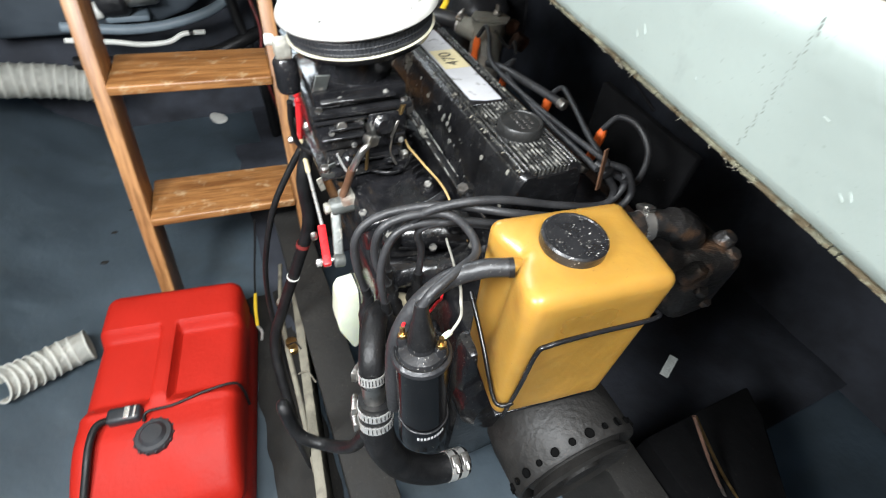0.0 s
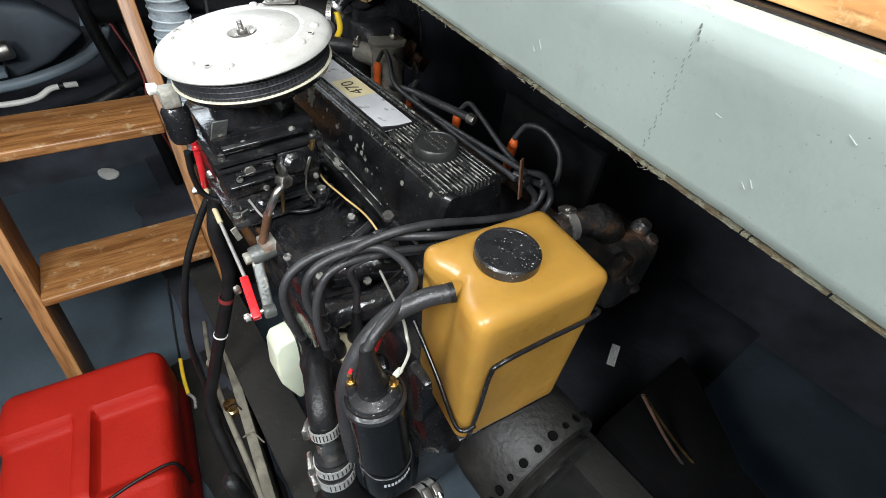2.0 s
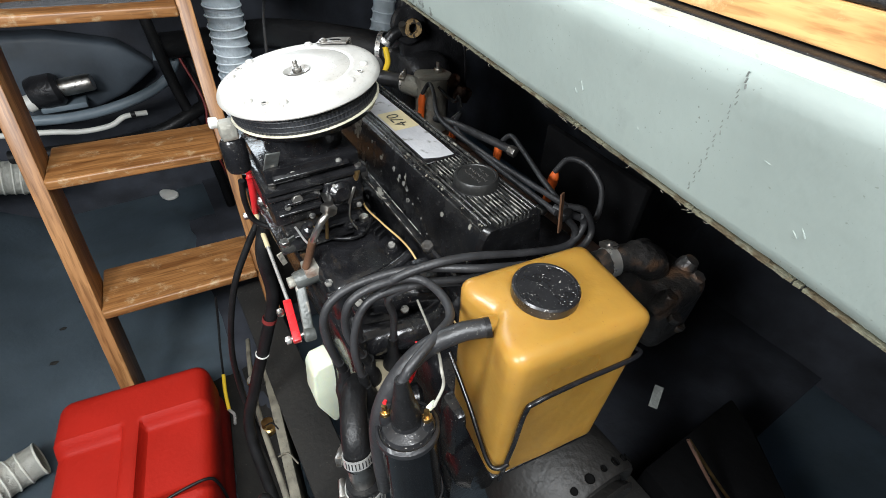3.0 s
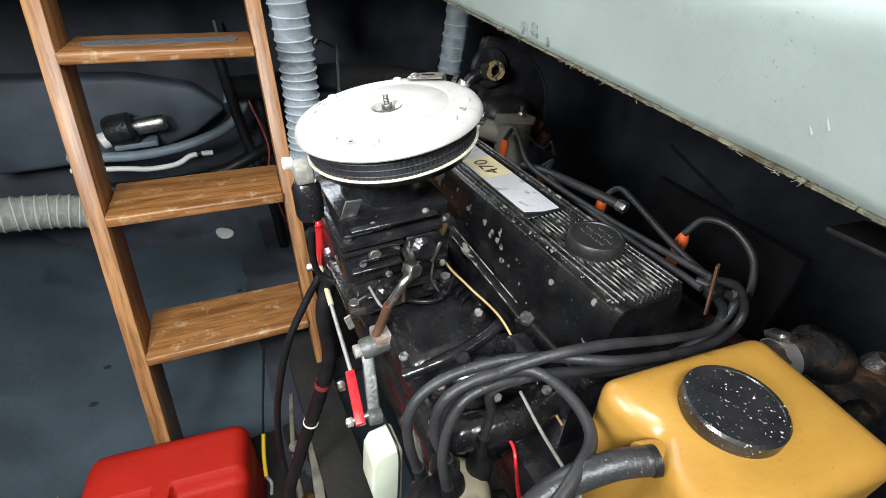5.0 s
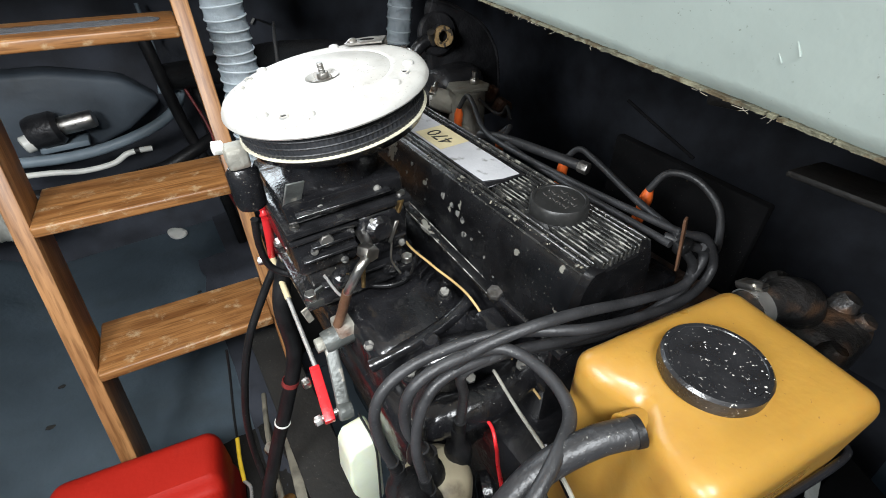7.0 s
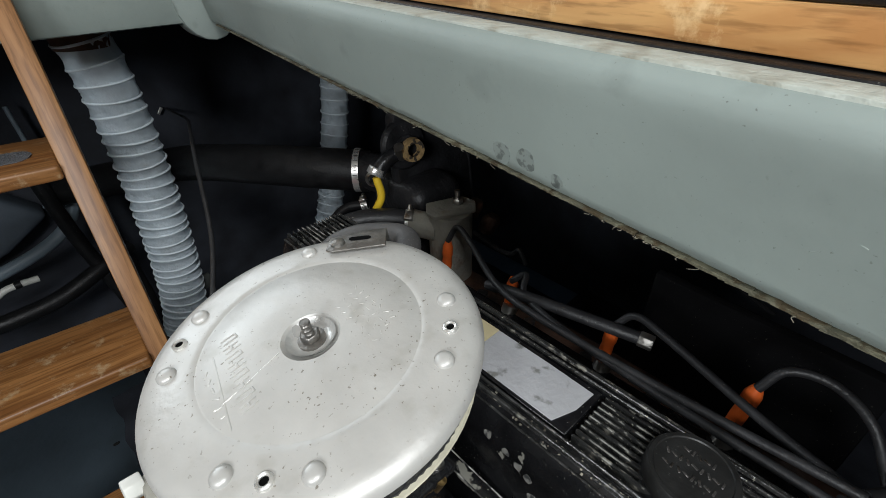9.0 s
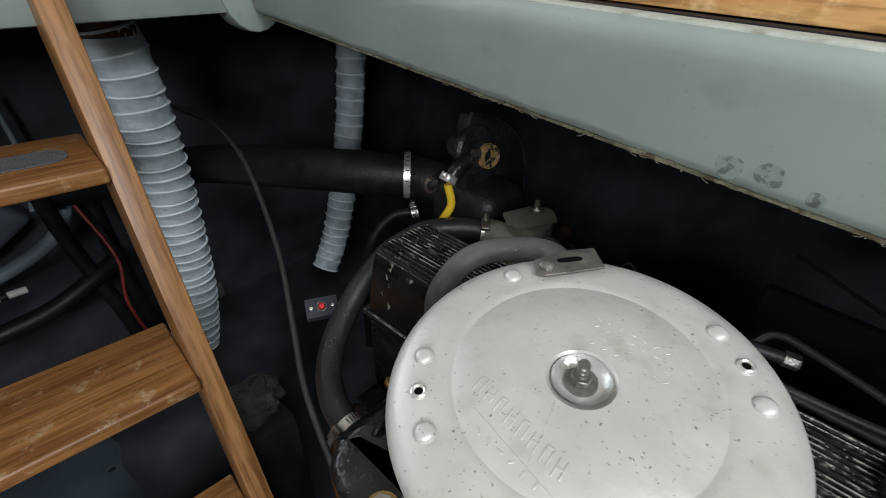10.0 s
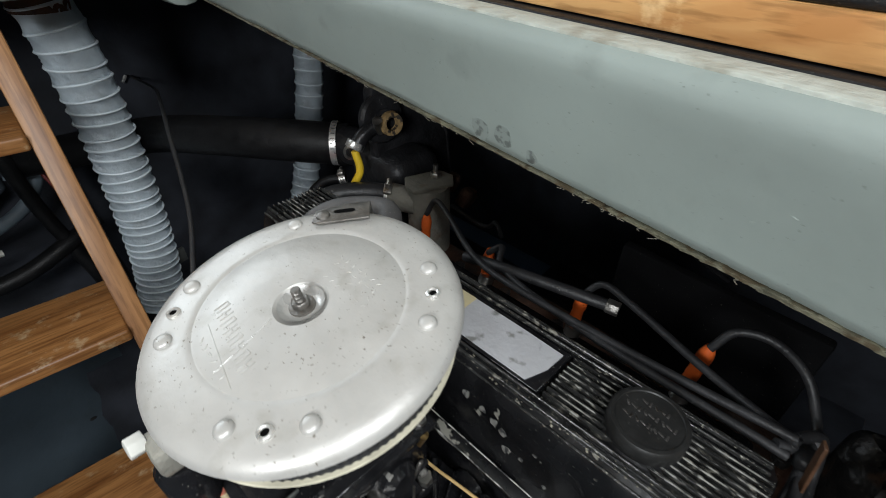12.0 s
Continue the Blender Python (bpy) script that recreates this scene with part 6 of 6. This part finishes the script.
# ---- cables and hoses beside the engine ----
solid("hanging_cable", tube([(0.262, 1.455, 0.52), (0.25, 1.2, 0.545), (0.17, 0.85, 0.62), (0.105, 0.602, 0.638), (0.057, 0.447, 0.580), (0.006, 0.336, 0.540), (-0.028, 0.262, 0.515), (-0.06, 0.15, 0.47), (-0.085, 0.06, 0.40)], 0.0036, 10, 10), M_WIRE, "dark grey control cable from the bulkhead to the engine", "cable")
solid("cable_clip", box((-0.012, -0.003, -0.004), (0.012, 0.003, 0.004), pose(0.24, 1.44, 0.52, 0, -50, 0), 0.001), M_BRIGHT, "bright metal cable clip on the lining", "clip")
solid("control_cable", tube([(-0.082, 0.10, 0.462), (-0.112, 0.10, 0.415), (-0.150, 0.10, 0.345), (-0.182, 0.10, 0.25), (-0.205, 0.10, 0.14), (-0.215, 0.08, 0.0), (-0.21, 0.0, -0.17)], 0.0058, 12, 10), M_RUBBER, "black control cable beside the engine", "cable")
solid("loom_hose", tube([(-0.072, 0.055, 0.50), (-0.096, 0.05, 0.43), (-0.100, 0.05, 0.33), (-0.132, 0.05, 0.235), (-0.185, 0.05, 0.10), (-0.225, 0.02, 0.0), (-0.23, -0.1, -0.15)], 0.0115, 18, 10), M_RUBBER, "thick black hose beside the engine bed", "hose")
solid("red_tie", lathe([(0.0117, -0.004), (0.0132, -0.004), (0.0132, 0.004), (0.0117, 0.004)], axis_pose((-0.118, 0.05, 0.275), (-0.35, 0, -1)), 24, close=False), M_DARKRED, "dark red tie round a hose", "cable tie")
solid("cable_tie", lathe([(0.0117, -0.0015), (0.0129, -0.0015), (0.0129, 0.0015), (0.0117, 0.0015)], axis_pose((-0.150, 0.05, 0.19), (-0.4, 0, -1)), 24, close=False), M_WHITEHOSE, "pale cable tie round a hose", "cable tie")
solid("yellow_wire", tube([(-0.250, 0.262, -0.08), (-0.258, 0.215, -0.09), (-0.262, 0.17, -0.10)], 0.0045, 10, 6), M_YELLOW, "yellow insulated wire end near the tank", "cable")
solid("wire_terminal", tube([(-0.262, 0.170, -0.10), (-0.254, 0.150, -0.10), (-0.258, 0.125, -0.10)], 0.0035, 8, 6), M_BRIGHT, "tinned terminal on a yellow wire", "terminal")
solid("thin_black_wire", tube([(-0.20, 0.33, 0.12), (-0.215, 0.32, 0.05), (-0.235, 0.29, -0.02), (-0.250, 0.262, -0.08)], 0.0028, 8, 8), M_RUBBER, "loose black wire near the fuel tank", "cable")
solid("bilge_cable", tube([(-0.205, -0.30, -0.05), (-0.20, -0.12, 0.0), (-0.20, 0.05, -0.02), (-0.19, 0.2, -0.05), (-0.17, 0.36, -0.1)], 0.006, 10, 8), M_BATTEN, "grimy cable along the engine bed", "cable")
for k, (p, q) in enumerate((((-0.195, 0.02, 0.0), (-0.172, -0.02, 0.03)), ((-0.19, -0.06, 0.0), (-0.16, -0.10, 0.012)), ((-0.185, 0.12, 0.01), (-0.168, 0.10, 0.03)))):
    mid = ((p[0] + q[0]) / 2 + 0.004, (p[1] + q[1]) / 2, 0.03)
    solid("wire_offcut", tube([p, mid, q], 0.0017, 8, 6), M_BATTEN if k % 2 else M_RUBBER, "loose wire end on the engine bed", "cable", "wire ends")
solid("pipe_fitting", lathe([(0.013, 0), (0.016, 0.004), (0.016, 0.014), (0.012, 0.018), (0.012, 0.034), (0.0, 0.036)], axis_pose((-0.192, 0.02, -0.03), (0.1, 0.2, 1)), 20), M_BRASS, "dull brass pipe fitting", "fitting")
solid("pipe_fitting", lathe([(0.010, 0), (0.013, 0.004), (0.013, 0.012), (0.0, 0.014)], axis_pose((-0.190, 0.14, 0.0), (0.3, -0.2, 1)), 20), M_STEEL, "dull steel pipe fitting", "fitting")

# ---- behind the ladder ----
def bilge_gear():
    rib = [(-0.85, 0.20), (-0.42, 0.20), (-0.25, 0.255), (-0.13, 0.33), (-0.22, 0.42), (-0.40, 0.47), (-0.85, 0.50)]
    solid("hull_rib", prism(rib, 0, 0.10, Matrix.Translation((0, 1.458, 0)) @ pose(0, 0, 0, 90, 0, 0), 0.02, None, 3), M_HULLRIB, "blue-grey moulded hull rib on the far bulkhead", "hull rib", kind="structure")
    b = thing("blower", "black blower motor with a bright metal housing", "blower", (-0.44, 1.30, 0.30))
    part("motor", lathe([(0.0, -0.06), (0.05, -0.055), (0.058, -0.03), (0.058, 0.03), (0.045, 0.045), (0.0, 0.045)], axis_pose((-0.455, 1.30, 0.325), (1, -0.1, 0.1)) @ Matrix.Scale(0.85, 4), 32), M_BLACKMETAL, b)
    part("housing", lathe([(0.030, 0.04), (0.032, 0.05), (0.032, 0.14), (0.028, 0.15), (0.0, 0.15)], axis_pose((-0.455, 1.30, 0.325), (1, -0.1, 0.1)) @ Matrix.Scale(0.85, 4), 28), M_STEEL, b)
    part("end_cap", lathe([(0.0, 0.0), (0.026, 0.0), (0.026, 0.02), (0.02, 0.024)], axis_pose((-0.505, 1.29, 0.30), (-1, -0.2, -0.2)), 24), M_WHITEHOSE, b)
    part("bracket", box((-0.50, 1.29, 0.255), (-0.37, 1.458, 0.275), None, 0.006), M_GREYBOX, b)
    solid("white_hose", tube([(-0.62, 1.22, 0.240), (-0.49, 1.20, 0.232), (-0.41, 1.20, 0.216), (-0.33, 1.20, 0.218), (-0.285, 1.20, 0.238), (-0.258, 1.20, 0.242)], 0.0085, 14, 8), M_WHITEHOSE, "white hose along the bulkhead", "hose")
    solid("white_hose_end", tube([(-0.248, 1.20, 0.242), (-0.212, 1.205, 0.238)], 0.0085, 14, 3), M_WHITEHOSE, "cut end of a white hose", "hose")
    solid("hose_joint", tube([(-0.260, 1.20, 0.242), (-0.246, 1.20, 0.242)], 0.0105, 14, 2), M_RUBBER, "black joint in a white hose", "fitting")
    solid("grey_hose", tube([(-0.62, 1.25, 0.27), (-0.42, 1.23, 0.255), (-0.25, 1.23, 0.275), (-0.12, 1.25, 0.32), (-0.05, 1.3, 0.40)], 0.016, 14, 8), M_GREYBOX, "blue-grey hose along the bulkhead", "hose")
    solid("black_hose", tube([(-0.62, 1.21, 0.17), (-0.40, 1.18, 0.165), (-0.22, 1.18, 0.17), (-0.10, 1.20, 0.20), (0.0, 1.25, 0.22)], 0.022, 16, 8), M_RUBBER, "black hose behind the ladder", "hose")
    solid("black_pipe", tube([(-0.12, 1.22, 0.55), (-0.10, 1.22, 0.30), (-0.06, 1.20, 0.05), (-0.05, 1.20, -0.2)], 0.018, 14, 8), M_RUBBER, "black upright hose behind the ladder", "hose")
    solid("black_pipe", tube([(-0.02, 1.28, 0.45), (-0.02, 1.26, 0.2), (0.0, 1.22, -0.2)], 0.02, 14, 8), M_RUBBER, "black upright hose behind the ladder", "hose")
    solid("red_cable", tube([(-0.06, 1.24, 0.40), (-0.03, 1.18, 0.25), (-0.05, 1.16, 0.12), (-0.02, 1.16, -0.1)], 0.0045, 10, 8), M_DARKRED, "red battery cable behind the ladder", "cable")
    solid("pale_cable", tube([(-0.10, 1.38, 0.62), (-0.10, 1.36, 0.48), (-0.13, 1.34, 0.36)], 0.006, 10, 8), M_GREYBOX, "pale cable down the bulkhead", "cable")
    solid("dipper", prism([(0.03 * math.cos(a) * (1.0 if math.cos(a) > 0 else 2.2), 0.03 * math.sin(a)) for a in (k * math.pi / 10 for k in range(20))], 0, 0.012, pose(-0.255, 1.40, FLOOR + 0.006, 0, 0, -62), 0.004), M_WHITEHOSE, "white plastic scoop on the hull bottom", "scoop")
    bm = bmesh.new()
    bmesh.ops.create_icosphere(bm, subdivisions=4, radius=1)
    for v in bm.verts:
        k = 1 + 0.35 * noise.noise(v.co * 2.3) + 0.12 * (1 - abs(noise.noise(v.co * 4)) * 4) * 0.6
        v.co = Vector((0.0 + v.co.x * 0.06 * k, 0.59 + v.co.y * 0.05 * k, 0.182 + v.co.z * 0.034 * k))
    solid("rag", bm, M_RAG, "grimy grey rag among the hoses", "rag")
    solid("crate", box((-0.06, 0.53, FLOOR + 0.002), (0.06, 0.65, 0.145), None, 0.01), M_BED, "dark box under the rag", "box")
    # debris on the hull bottom
    for x, y, s in ((-0.648, 0.797, 0.010), (-0.671, 0.663, 0.012), (-0.60, 0.9, 0.006), (-0.72, 0.52, 0.007), (-0.25, 1.0, 0.009), (-0.3, 0.85, 0.006)):
        bm = bmesh.new()
        bmesh.ops.create_icosphere(bm, subdivisions=2, radius=1)
        for v in bm.verts:
            k = 1 + 0.5 * noise.noise(v.co * 3 + Vector((x * 50, y * 50, 0)))
            v.co = Vector((x + v.co.x * s * k, y + v.co.y * s * 0.6 * k, FLOOR + 0.003 + v.co.z * 0.003 * k))
        solid("dirt_crumb", bm, M_BED, "dark crumb of dirt on the hull bottom", "dirt", "dirt crumbs")


M_HULLRIB = mat("dim_blue_grey_paint", (0.055, 0.069, 0.085), 0.6, var=0.3, scale=6, bump=0.3, grain=50, stain=(0.02, 0.022, 0.026), stain_amount=0.45, stain_scale=5, sharp=0.3)
M_GREYBOX = mat("blue_grey_plastic", (0.19, 0.24, 0.28), 0.5, var=0.15, scale=8, bump=0.25, grain=60, stain=(0.06, 0.07, 0.08), stain_amount=0.4, stain_scale=8, sharp=0.3)
bilge_gear()

# ---- under the beam ----
solid("rusty_bracket", box((-0.022, -0.012, -0.007), (0.022, 0.0, 0.007), pose(0.400, -0.19, 0.684, 0, 0, -70), 0.004), M_BALANCER, "rusty bracket under the beam", "bracket")
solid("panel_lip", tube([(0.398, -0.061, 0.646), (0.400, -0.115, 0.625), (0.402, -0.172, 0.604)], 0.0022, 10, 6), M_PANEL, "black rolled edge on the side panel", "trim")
solid("rusty_plate", box((-0.05, -0.06, -0.004), (0.05, 0.06, 0.004), pose(0.475, -0.325, 0.610, 0, 10, 0), 0.003), M_BALANCER, "rust-brown plate beyond the panel", "plate")
solid("hull_wire", tube([(0.42, -0.50, 0.20), (0.44, -0.58, 0.12), (0.46, -0.66, 0.06), (0.47, -0.80, 0.0)], 0.003, 8, 8), M_RUST, "thin red wire beside the engine bed", "cable")
solid("hull_wire", tube([(0.43, -0.50, 0.19), (0.455, -0.58, 0.12), (0.475, -0.66, 0.07), (0.48, -0.80, 0.0)], 0.003, 8, 8), M_BRASS, "thin yellow wire beside the engine bed", "cable")
